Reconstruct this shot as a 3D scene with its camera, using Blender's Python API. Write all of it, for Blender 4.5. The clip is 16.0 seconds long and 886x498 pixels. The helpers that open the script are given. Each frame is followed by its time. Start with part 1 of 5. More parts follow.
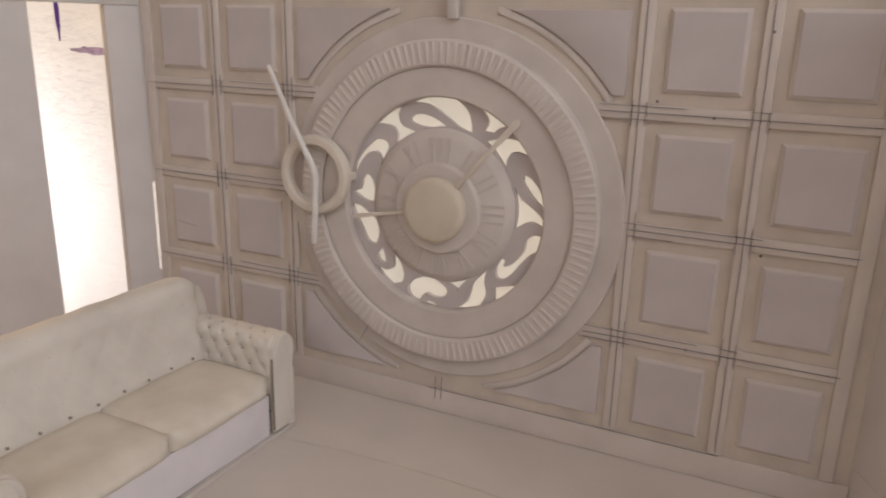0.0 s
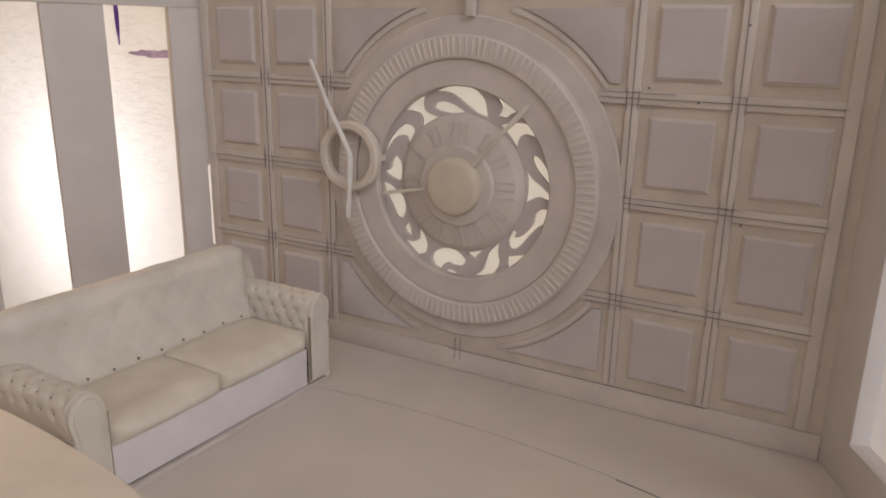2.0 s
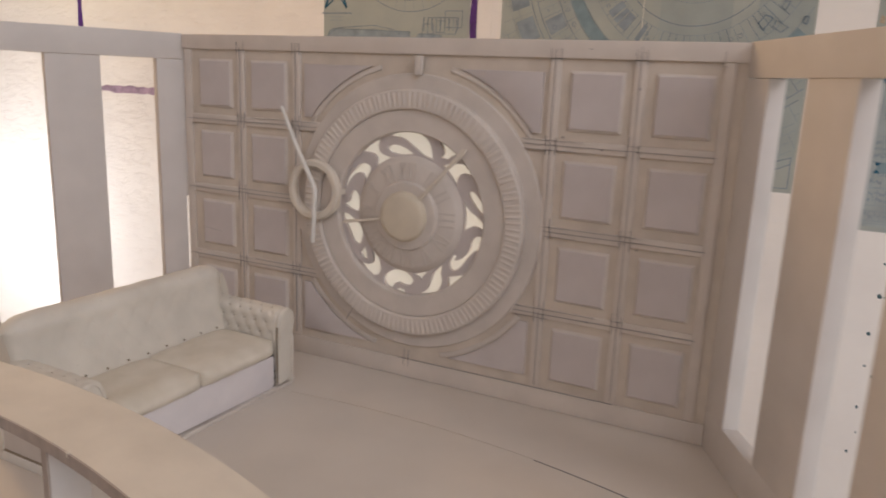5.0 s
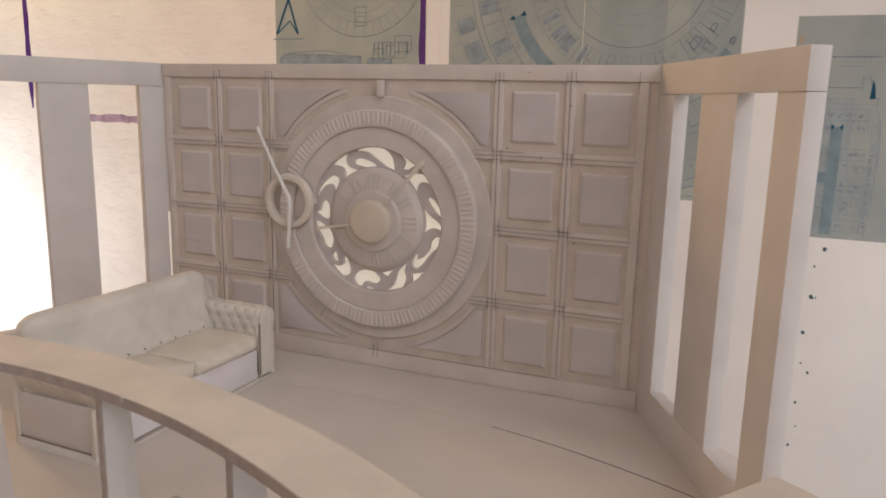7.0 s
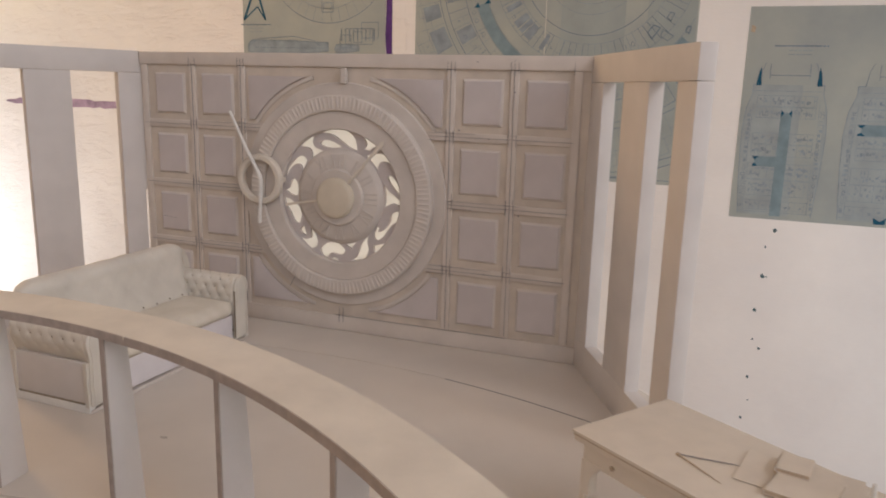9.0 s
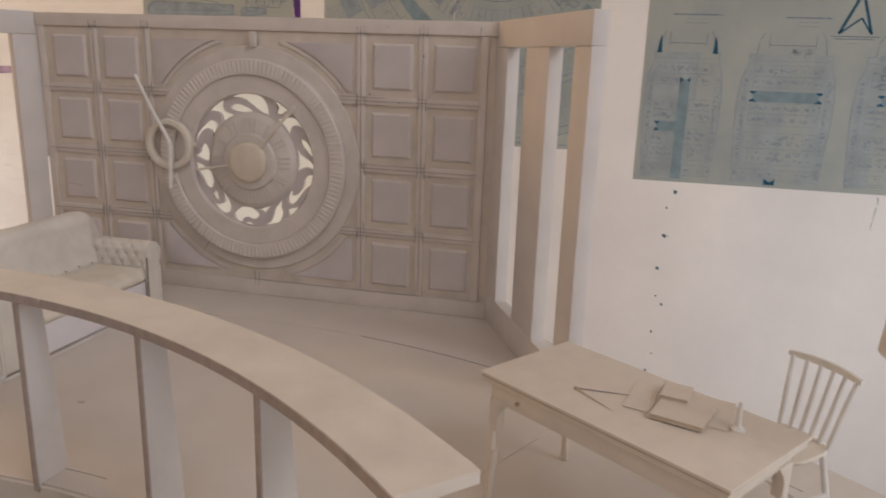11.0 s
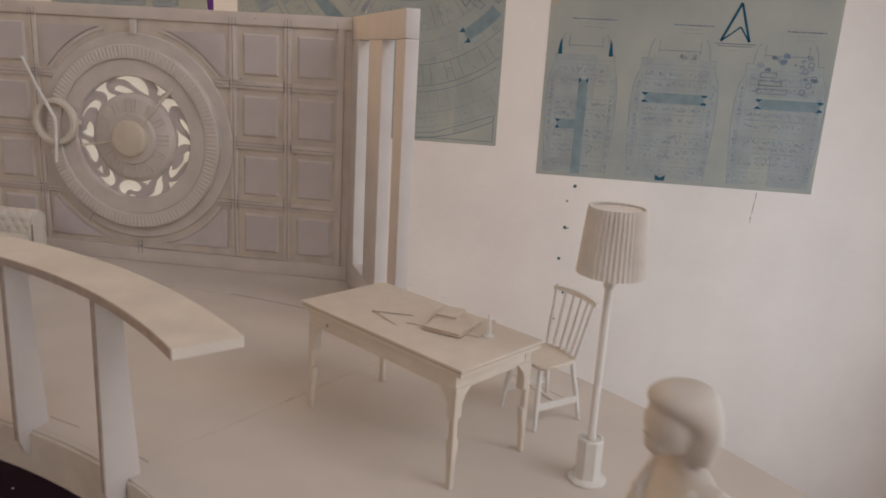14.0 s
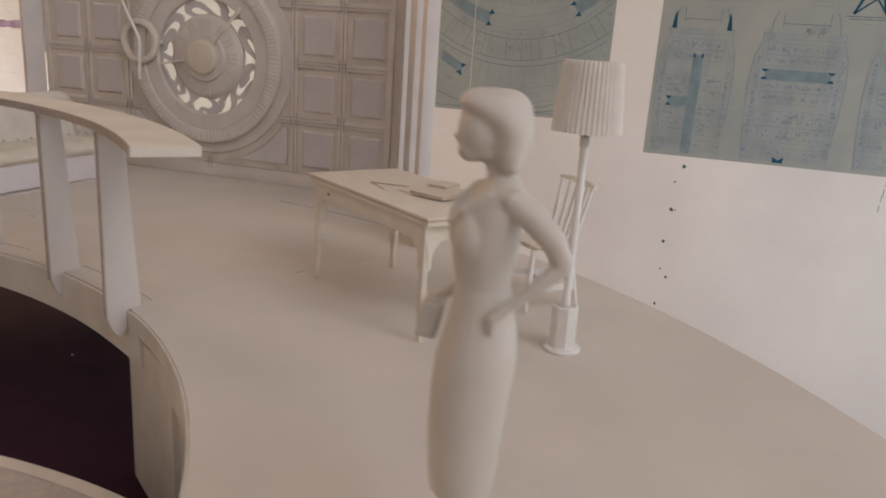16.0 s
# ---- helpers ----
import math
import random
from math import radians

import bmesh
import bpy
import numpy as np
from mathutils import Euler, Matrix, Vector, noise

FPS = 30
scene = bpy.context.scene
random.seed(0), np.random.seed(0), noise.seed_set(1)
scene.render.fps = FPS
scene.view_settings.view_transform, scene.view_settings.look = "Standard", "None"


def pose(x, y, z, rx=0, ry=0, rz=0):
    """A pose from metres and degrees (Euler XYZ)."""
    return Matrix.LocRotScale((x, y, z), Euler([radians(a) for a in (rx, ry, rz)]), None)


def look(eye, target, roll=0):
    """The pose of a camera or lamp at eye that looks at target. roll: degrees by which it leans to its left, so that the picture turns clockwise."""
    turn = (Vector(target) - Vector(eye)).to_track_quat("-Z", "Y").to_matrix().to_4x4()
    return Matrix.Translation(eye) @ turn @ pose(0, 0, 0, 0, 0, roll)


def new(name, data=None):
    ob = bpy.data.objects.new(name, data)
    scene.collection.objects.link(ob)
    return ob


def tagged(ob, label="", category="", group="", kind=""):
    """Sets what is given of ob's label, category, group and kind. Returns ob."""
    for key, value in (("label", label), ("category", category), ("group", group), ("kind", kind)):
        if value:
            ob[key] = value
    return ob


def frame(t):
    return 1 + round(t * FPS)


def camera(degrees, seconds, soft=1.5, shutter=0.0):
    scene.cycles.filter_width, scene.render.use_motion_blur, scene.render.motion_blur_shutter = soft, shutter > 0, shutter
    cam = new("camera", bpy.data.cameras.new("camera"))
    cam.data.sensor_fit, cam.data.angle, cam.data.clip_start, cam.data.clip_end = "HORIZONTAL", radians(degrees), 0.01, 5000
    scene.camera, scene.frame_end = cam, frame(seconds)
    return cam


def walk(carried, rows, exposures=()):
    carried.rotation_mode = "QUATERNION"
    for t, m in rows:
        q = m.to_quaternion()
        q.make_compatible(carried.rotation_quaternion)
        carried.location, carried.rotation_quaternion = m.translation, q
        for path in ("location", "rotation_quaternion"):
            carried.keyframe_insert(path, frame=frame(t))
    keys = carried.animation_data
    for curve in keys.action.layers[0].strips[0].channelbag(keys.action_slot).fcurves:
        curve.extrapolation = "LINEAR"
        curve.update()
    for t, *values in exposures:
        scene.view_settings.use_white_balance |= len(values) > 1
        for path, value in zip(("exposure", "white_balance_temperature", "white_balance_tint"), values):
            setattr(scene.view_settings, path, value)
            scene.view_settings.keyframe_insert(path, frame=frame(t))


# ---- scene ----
cam = camera(61.9, 16.0, soft=1.75, shutter=0.7)
PATH = [
    (0.0, (0.04913, 0.01434, 0.19997), (-0.11353, 0.36259, 0.08922), 1.42),
    (0.5, (0.05274, 0.00757, 0.19894), (-0.12333, 0.34944, 0.08882), 0.97),
    (1.0, (0.06711, -0.00531, 0.19957), (-0.11552, 0.33303, 0.08925), 0.85),
    (1.5, (0.07795, -0.01767, 0.20080), (-0.10913, 0.31823, 0.09045), 0.72),
    (2.0, (0.08369, -0.02323, 0.19677), (-0.10053, 0.31437, 0.08684), 1.08),
    (2.5, (0.08812, -0.02876, 0.19960), (-0.09459, 0.31006, 0.09089), 2.01),
    (3.0, (0.09347, -0.03015, 0.20408), (-0.08944, 0.31032, 0.10102), 2.14),
    (3.5, (0.10120, -0.03873, 0.20718), (-0.08117, 0.30309, 0.10769), 2.17),
    (4.0, (0.10699, -0.05061, 0.20586), (-0.07079, 0.29499, 0.11122), 2.49),
    (4.5, (0.11278, -0.06178, 0.20548), (-0.06326, 0.28534, 0.11318), 2.53),
    (5.0, (0.12441, -0.08275, 0.20594), (-0.04419, 0.26875, 0.11638), 2.37),
    (5.2, (0.13805, -0.08822, 0.20597), (-0.02892, 0.26434, 0.11752), 1.68),
    (7.3, (0.15166, -0.15541, 0.20455), (0.00620, 0.20909, 0.12722), 1.63),
    (7.5, (0.15669, -0.16149, 0.20559), (0.01226, 0.20336, 0.12797), 1.77),
    (8.0, (0.16868, -0.17021, 0.20687), (0.02825, 0.19590, 0.12785), 1.66),
    (8.5, (0.17375, -0.18443, 0.20500), (0.03752, 0.18284, 0.12402), 1.53),
    (9.0, (0.17748, -0.19461, 0.20521), (0.04588, 0.17359, 0.12089), 1.57),
    (9.2, (0.18211, -0.19989, 0.20586), (0.05340, 0.16886, 0.11951), 1.63),
    (11.3, (0.18599, -0.21836, 0.20395), (0.11015, 0.16079, 0.10149), 1.44),
    (11.5, (0.20053, -0.22473, 0.20418), (0.13209, 0.15528, 0.09973), 1.10),
    (12.0, (0.22181, -0.23279, 0.19780), (0.16511, 0.14788, 0.08882), 1.24),
    (12.5, (0.24080, -0.23052, 0.19003), (0.18642, 0.15046, 0.08093), 1.03),
    (13.0, (0.25707, -0.23306, 0.17478), (0.19904, 0.14853, 0.06980), 1.79),
    (13.5, (0.25196, -0.25012, 0.18384), (0.19489, 0.13283, 0.08338), 1.39),
    (14.0, (0.26117, -0.28295, 0.20084), (0.21199, 0.10150, 0.10197), 3.38),
    (14.5, (0.28726, -0.29874, 0.17734), (0.22006, 0.08224, 0.07566), 3.65),
    (15.0, (0.30129, -0.30092, 0.15976), (0.21098, 0.07420, 0.05427), 3.26),
    (15.5, (0.31275, -0.29561, 0.15239), (0.20907, 0.07583, 0.04618), 3.64),
    (16.0, (0.33795, -0.28982, 0.14198), (0.22600, 0.07939, 0.03636), 3.96),
]
walk(cam, [(t, look(eye, target, roll)) for t, eye, target, roll in PATH], [(0.0, 0.02), (0.6, -0.07), (1.2, -0.09), (2.0, -0.07), (5.0, -0.05), (8.0, 0.0), (12.0, -0.20), (14.5, -0.25), (16.0, -0.20)])
# ---------------------------------------------------------------- light
world = bpy.data.worlds.new("world")
scene.world = world
world.use_nodes = True
wn = world.node_tree.nodes
sky = wn.new("ShaderNodeTexSky")
sky.sky_type, sky.sun_disc = "NISHITA", False
sky.sun_elevation, sky.sun_rotation = radians(38), radians(110)
wn["Background"].inputs[1].default_value = 0.08
world.node_tree.links.new(sky.outputs[0], wn["Background"].inputs[0])


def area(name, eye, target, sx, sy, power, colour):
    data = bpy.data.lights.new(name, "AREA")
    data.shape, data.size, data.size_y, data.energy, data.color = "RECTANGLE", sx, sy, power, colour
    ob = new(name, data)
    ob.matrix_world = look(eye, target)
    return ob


def bulb(name, place, power, colour, radius):
    data = bpy.data.lights.new(name, "POINT")
    data.energy, data.color, data.shadow_soft_size = power, colour, radius
    ob = new(name, data)
    ob.location = place
    return ob


# daylight in the side wall's two windows, and the warm lamps near the far wall
area("window_light", (1.50, 0.85, -0.25), (-0.6, 1.35, -0.35), 1.7, 1.3, 13.5, (0.84, 0.92, 1.0))
area("front_window_light", (1.50, -0.62, 1.22), (0.0, 0.0, 0.0), 1.1, 1.0, 11.6, (0.92, 0.92, 1.0))
# unseen fill from behind, added to brighten the model's front faces
area("rear_fill_light", (0.50, -1.66, 1.40), (0.0, 0.1, 0.0), 1.3, 1.0, 3.9, (0.92, 0.92, 1.0))
bulb("lamp_light", (-1.50, 0.58, 0.54), 20.5, (1.0, 0.62, 0.29), 0.10)
bulb("low_lamp_light", (-3.00, 1.46, -0.52), 30.0, (0.95, 0.97, 1.0), 0.06)
bulb("wall_lamp_light", (-2.60, 1.66, 1.00), 6.0, (1.0, 0.80, 0.42), 0.05)
# unseen backlight, added so the paper behind the clock comes out bright
area("clock_backlight_fill", (-0.1075, 0.62, 0.1165), (-0.1075, 0.0, 0.1165), 0.16, 0.16, 0.42, (1.0, 0.98, 0.97))


# ---------------------------------------------------------------- materials
def material(name, colour, rough=0.7, var=0.06, scale=60.0, fine=900.0, bump=0.1, metal=0.0, tint=None, stain=0.0, depth=0.001):
    """Colour with variation at two scales and a fine relief; scale and fine are cells per metre."""
    m = bpy.data.materials.new(name)
    m.use_nodes = True
    nt = m.node_tree
    n, link = nt.nodes, nt.links.new
    bsdf = n["Principled BSDF"]
    bsdf.inputs["Roughness"].default_value, bsdf.inputs["Metallic"].default_value = rough, metal
    bsdf.inputs["Specular IOR Level"].default_value = 0.3
    co = n.new("ShaderNodeTexCoord")
    a, b = n.new("ShaderNodeTexNoise"), n.new("ShaderNodeTexNoise")
    for tex, s, d in ((a, scale, 4), (b, fine, 3)):
        tex.inputs["Scale"].default_value, tex.inputs["Detail"].default_value = s, d
        link(co.outputs["Object"], tex.inputs["Vector"])
    ramp = n.new("ShaderNodeValToRGB")
    dark = [c * (1 - var * 2.2) for c in colour]
    light = [min(1, c * (1 + var)) for c in (tint or colour)]
    ramp.color_ramp.elements[0].position, ramp.color_ramp.elements[1].position = 0.32, 0.68
    ramp.color_ramp.elements[0].color, ramp.color_ramp.elements[1].color = (*dark, 1), (*light, 1)
    link(a.outputs["Fac"], ramp.inputs["Fac"])
    mix = n.new("ShaderNodeMix")
    mix.data_type, mix.blend_type = "RGBA", "MULTIPLY"
    mix.inputs["Factor"].default_value = 0.35
    grain = n.new("ShaderNodeValToRGB")
    g = 1 - 3 * var
    grain.color_ramp.elements[0].color, grain.color_ramp.elements[1].color = (g, g, g, 1), (1, 1, 1, 1)
    link(b.outputs["Fac"], grain.inputs["Fac"])
    link(ramp.outputs["Color"], mix.inputs["A"])
    link(grain.outputs["Color"], mix.inputs["B"])
    out = mix.outputs["Result"]
    if stain:
        info = n.new("ShaderNodeObjectInfo")
        hue = n.new("ShaderNodeHueSaturation")
        rng = n.new("ShaderNodeMapRange")
        rng.inputs["To Min"].default_value, rng.inputs["To Max"].default_value = 1 - stain, 1 + stain * 0.6
        link(info.outputs["Random"], rng.inputs["Value"])
        link(rng.outputs["Result"], hue.inputs["Value"])
        link(out, hue.inputs["Color"])
        out = hue.outputs["Color"]
    link(out, bsdf.inputs["Base Color"])
    if bump:
        bm = n.new("ShaderNodeBump")
        bm.inputs["Strength"].default_value, bm.inputs["Distance"].default_value = bump, depth
        link(b.outputs["Fac"], bm.inputs["Height"])
        link(bm.outputs["Normal"], bsdf.inputs["Normal"])
    return m


CARD = material("cream_card", (0.74, 0.665, 0.565), 0.75, 0.04, 45, 1100, 0.15, stain=0.03, depth=0.0004)
# brown for the rail's pit-side edges; stands in for shade in slot and step
BROWN = material("brown_card", (0.50, 0.42, 0.36), 0.85, 0.06, 200, 1500, 0.2, depth=0.0003)
CHANNEL = material("raw_board", (0.66, 0.575, 0.485), 0.8, 0.05, 50, 1300, 0.2, depth=0.0004)
FIELD = material("cool_white_card", (0.60, 0.54, 0.515), 0.7, 0.03, 40, 1000, 0.12, stain=0.03, depth=0.0003)
BOARD = material("foam_board", (0.69, 0.64, 0.60), 0.7, 0.03, 30, 900, 0.12, depth=0.0003)
FLOOR = material("painted_floor_board", (0.67, 0.605, 0.535), 0.62, 0.022, 18, 700, 0.12, stain=0.02, depth=0.0003)
WHITE = material("white_primer", (0.78, 0.75, 0.70), 0.6, 0.03, 120, 1500, 0.15, depth=0.0003)
LEATHER = material("white_leather", (0.715, 0.66, 0.575), 0.55, 0.045, 38, 1600, 0.3, depth=0.0004)
CUSHION = material("yellowed_leather", (0.715, 0.645, 0.53), 0.58, 0.03, 60, 1500, 0.5, tint=(0.73, 0.665, 0.565), depth=0.0005)
STRIP = material("strip_card", (0.675, 0.60, 0.53), 0.75, 0.03, 45, 1100, 0.15, stain=0.02, depth=0.0004)
RELIEF = material("grey_cream_card", (0.655, 0.59, 0.53), 0.75, 0.04, 45, 1100, 0.15, depth=0.0004)
IVORY = material("yellowed_card", (0.66, 0.58, 0.46), 0.7, 0.03, 60, 1200, 0.12, depth=0.0003)
BUTTON = material("faint_button", (0.68, 0.625, 0.545), 0.6, 0.05, 300, 3000, 0.1)
PENCIL = material("pencil", (0.23, 0.21, 0.21), 0.5, 0.12, 300, 2500, 0.0)
# dark brown stands in for shade in the sofa's button pits and seams
RECESS_SHADE = material("recess_shade", (0.30, 0.245, 0.18), 0.6, 0.05, 300, 3000, 0.1)
OFFWHITE = material("old_white_paint", (0.735, 0.65, 0.545), 0.6, 0.022, 90, 1300, 0.15, depth=0.0003)
PANEL = material("lilac_card", (0.77, 0.72, 0.72), 0.7, 0.03, 40, 1000, 0.12, depth=0.0003)
SHADE = material("pleated_shade", (0.78, 0.73, 0.66), 0.8, 0.03, 90, 1500, 0.1, depth=0.0003)
PAPER = material("paper", (0.70, 0.66, 0.58), 0.85, 0.05, 60, 900, 0.1, depth=0.0002)
PAGES = material("tan_page_edges", (0.60, 0.48, 0.36), 0.85, 0.06, 200, 1500, 0.1)
WIRE = material("dull_grey_wire", (0.42, 0.37, 0.34), 0.5, 0.06, 300, 2500, 0.0)
EDGE = material("brown_edge", (0.50, 0.39, 0.28), 0.7, 0.08, 200, 1500, 0.1)
RESIN = material("white_resin", (0.61, 0.555, 0.485), 0.5, 0.02, 90, 1800, 0.08, depth=0.0002)
PLUM = material("plum_cloth", (0.043, 0.010, 0.024), 0.9, 0.12, 30, 1200, 0.2, depth=0.0004)
SPECK = material("lint", (0.75, 0.7, 0.68), 0.9, 0.05, 500, 2000, 0.0)
PURPLE = material("purple_paint", (0.085, 0.020, 0.20), 0.5, 0.15, 60, 400, 0.3, depth=0.001)
SHEET = material("blueprint_paper", (0.365, 0.395, 0.385), 0.8, 0.05, 5, 60, 0.05, tint=(0.40, 0.415, 0.375))
INK = material("blue_ink", (0.17, 0.225, 0.29), 0.8, 0.12, 30, 200, 0.0)
FAINT = material("pale_blue_ink", (0.29, 0.34, 0.375), 0.8, 0.10, 30, 200, 0.0)
GREYWASH = material("grey_wash", (0.352, 0.385, 0.368), 0.8, 0.05, 8, 90, 0.0)
WASH = material("pale_blue_wash", (0.358, 0.392, 0.393), 0.8, 0.06, 14, 120, 0.0)
BAND = material("teal_blue_ink", (0.225, 0.30, 0.33), 0.8, 0.08, 30, 200, 0.0)
DEEP = material("deep_blue_ink", (0.015, 0.10, 0.17), 0.8, 0.10, 30, 200, 0.0)
FLAKE = material("chipped_paint", (0.10, 0.16, 0.18), 0.8, 0.2, 300, 900, 0.2)
ROOMCEIL = material("ceiling_paint", (0.82, 0.79, 0.77), 0.85, 0.03, 3, 80, 0.1)
ROOMFLOOR = material("room_floor_boards", (0.48, 0.40, 0.33), 0.5, 0.12, 4, 60, 0.15)
TABLE = material("table_wood", (0.30, 0.20, 0.12), 0.5, 0.12, 9, 120, 0.1)


def plaster():
    """Old wall under many coats of white paint: brushed ridges, pits and lumps."""
    m = material("painted_plaster", (0.86, 0.81, 0.785), 0.7, 0.035, 2.4, 40, 0.0, tint=(0.86, 0.815, 0.78))
    nt = m.node_tree
    n, link = nt.nodes, nt.links.new
    co = n.new("ShaderNodeTexCoord")
    mp = n.new("ShaderNodeMapping")
    mp.inputs["Scale"].default_value = (0.55, 1.0, 1.5)
    link(co.outputs["Object"], mp.inputs["Vector"])
    big, small, stipple = (n.new("ShaderNodeTexNoise") for _ in range(3))
    for tex, k, d, r in ((big, 6.0, 6, 0.6), (small, 26.0, 6, 0.66), (stipple, 78.0, 3, 0.55)):
        tex.inputs["Scale"].default_value, tex.inputs["Detail"].default_value, tex.inputs["Roughness"].default_value = k, d, r
        tex.inputs["Distortion"].default_value = 0.6
        link(mp.outputs["Vector"], tex.inputs["Vector"])
    # only the crests of the finer coat stand out, as sparse brushed ridges
    crest = n.new("ShaderNodeMapRange")
    for key, v in (("From Min", 0.50), ("From Max", 0.74), ("To Min", 0.0), ("To Max", 1.0)):
        crest.inputs[key].default_value = v
    link(small.outputs["Fac"], crest.inputs["Value"])
    add = n.new("ShaderNodeMath")
    add.operation = "MULTIPLY_ADD"
    add.inputs[1].default_value = 0.55
    link(crest.outputs["Result"], add.inputs[0])
    coats = n.new("ShaderNodeMath")
    coats.operation = "MULTIPLY_ADD"
    coats.inputs[1].default_value = 0.30
    link(stipple.outputs["Fac"], coats.inputs[0])
    link(big.outputs["Fac"], coats.inputs[2])
    link(coats.outputs["Value"], add.inputs[2])
    bump = n.new("ShaderNodeBump")
    # rough brushed coats at one end of the wall, smoother ones at the other
    split, rough = n.new("ShaderNodeSeparateXYZ"), n.new("ShaderNodeMapRange")
    link(co.outputs["Object"], split.inputs[0])
    link(split.outputs["X"], rough.inputs["Value"])
    for key, v in (("From Min", -1.2), ("From Max", 0.3), ("To Min", 0.40), ("To Max", 0.06)):
        rough.inputs[key].default_value = v
    link(rough.outputs["Result"], bump.inputs["Strength"])
    bump.inputs["Distance"].default_value = 0.02
    link(add.outputs["Value"], bump.inputs["Height"])
    link(bump.outputs["Normal"], n["Principled BSDF"].inputs["Normal"])
    return m


PLASTER = plaster()


# ---------------------------------------------------------------- mesh helpers
def box(x0, x1, y0, y1, z0, z1, bevel=0.0, bm=None):
    made = bmesh.new()
    r = bmesh.ops.create_cube(made, size=1)
    for v in r["verts"]:
        v.co = Vector((x0 if v.co.x < 0 else x1, y0 if v.co.y < 0 else y1, z0 if v.co.z < 0 else z1))
    if bevel:
        bmesh.ops.bevel(made, geom=made.edges[:], offset=bevel, segments=2, affect="EDGES", profile=0.6)
    return join(bm, made)


def join(bm, more):
    """Adds the mesh more to bm (or gives more itself)."""
    if bm is None:
        return more
    me = bpy.data.meshes.new("join")
    more.to_mesh(me)
    bm.from_mesh(me)
    bpy.data.meshes.remove(me)
    more.free()
    return bm


def moved(bm, m):
    bmesh.ops.transform(bm, matrix=m, verts=bm.verts)
    return bm


def lathe(profile, n=32, bm=None, squash=1.0):
    """A body of revolution about z from (radius, height) pairs."""
    made = bmesh.new()
    rings = []
    for r, z in profile:
        rings.append([made.verts.new((r * math.cos(2 * math.pi * k / n), squash * r * math.sin(2 * math.pi * k / n), z)) for k in range(n)] if r > 1e-7 else [made.verts.new((0, 0, z))])
    for a, b in zip(rings, rings[1:]):
        for k in range(n):
            if len(a) > 1 and len(b) > 1:
                made.faces.new((a[k], a[(k + 1) % n], b[(k + 1) % n], b[k]))
            elif len(b) > 1:
                made.faces.new((a[0], b[(k + 1) % n], b[k]))
            elif len(a) > 1:
                made.faces.new((a[k], a[(k + 1) % n], b[0]))
    for ring, flip in ((rings[0], True), (rings[-1], False)):
        if len(ring) > 1:
            made.faces.new(ring[::-1] if flip else ring)
    return join(bm, made)


def loft(sections, bm=None, close=False):
    """Skins closed rings of equal count, capped at both ends."""
    made = bmesh.new()
    rings = [[made.verts.new(p) for p in ring] for ring in sections]
    n = len(rings[0])
    for a, b in zip(rings, rings[1:]):
        for k in range(n):
            made.faces.new((a[k], a[(k + 1) % n], b[(k + 1) % n], b[k]))
    if close:
        for k in range(n):
            made.faces.new((rings[-1][k], rings[-1][(k + 1) % n], rings[0][(k + 1) % n], rings[0][k]))
    else:
        made.faces.new(rings[0][::-1])
        made.faces.new(rings[-1])
    bmesh.ops.recalc_face_normals(made, faces=made.faces[:])
    return join(bm, made)


def tube(points, radii, n=10, bm=None):
    """A round bar along points."""
    points = [Vector(p) for p in points]
    radii = radii if isinstance(radii, (list, tuple)) else [radii] * len(points)
    rings, q, last = [], None, None
    for k, (p, r) in enumerate(zip(points, radii)):
        way = (points[min(k + 1, len(points) - 1)] - points[max(k - 1, 0)]).normalized()
        q = way.to_track_quat("Z", "Y") if q is None else last.rotation_difference(way) @ q
        last = way
        rings.append([p + q @ Vector((r * math.cos(2 * math.pi * j / n), r * math.sin(2 * math.pi * j / n), 0)) for j in range(n)])
    return loft(rings, bm)


def sector(r0, r1, a0, a1, z0, z1, n=64, bm=None):
    """A curved slab about z between two radii and two angles (degrees)."""
    whole = abs(a1 - a0) >= 359.9
    rings = []
    for k in range(n if whole else n + 1):
        a = radians(a0 + (a1 - a0) * k / n)
        c, s = math.cos(a), math.sin(a)
        rings.append([(r0 * c, r0 * s, z0), (r1 * c, r1 * s, z0), (r1 * c, r1 * s, z1), (r0 * c, r0 * s, z1)])
    return loft(rings, bm, close=whole)


def plate(outlines, thick, bevel=0.0):
    """A flat sheet in x and z whose inner outlines are holes; front at y = 0, back at y = thick."""
    cu = bpy.data.curves.new("plate", "CURVE")
    cu.dimensions, cu.fill_mode, cu.extrude, cu.bevel_depth, cu.bevel_resolution = "2D", "BOTH", thick / 2 - bevel, bevel, 1
    cu.offset = -bevel
    for points in outlines:
        sp = cu.splines.new("POLY")
        sp.points.add(len(points) - 1)
        for p, (x, z) in zip(sp.points, points):
            p.co = (x, z, 0, 1)
        sp.use_cyclic_u = True
    ob = bpy.data.objects.new("plate", cu)
    scene.collection.objects.link(ob)
    me = bpy.data.meshes.new_from_object(ob)
    bpy.data.objects.remove(ob)
    bpy.data.curves.remove(cu)
    bm = bmesh.new()
    bm.from_mesh(me)
    bpy.data.meshes.remove(me)
    bmesh.ops.remove_doubles(bm, verts=bm.verts, dist=1e-6)
    bmesh.ops.transform(bm, matrix=pose(0, thick / 2, 0, 90), verts=bm.verts)
    bmesh.ops.recalc_face_normals(bm, faces=bm.faces[:])
    return bm


def circle(cx, cz, r, n=96):
    return [(cx + r * math.cos(2 * math.pi * k / n), cz + r * math.sin(2 * math.pi * k / n)) for k in range(n)]


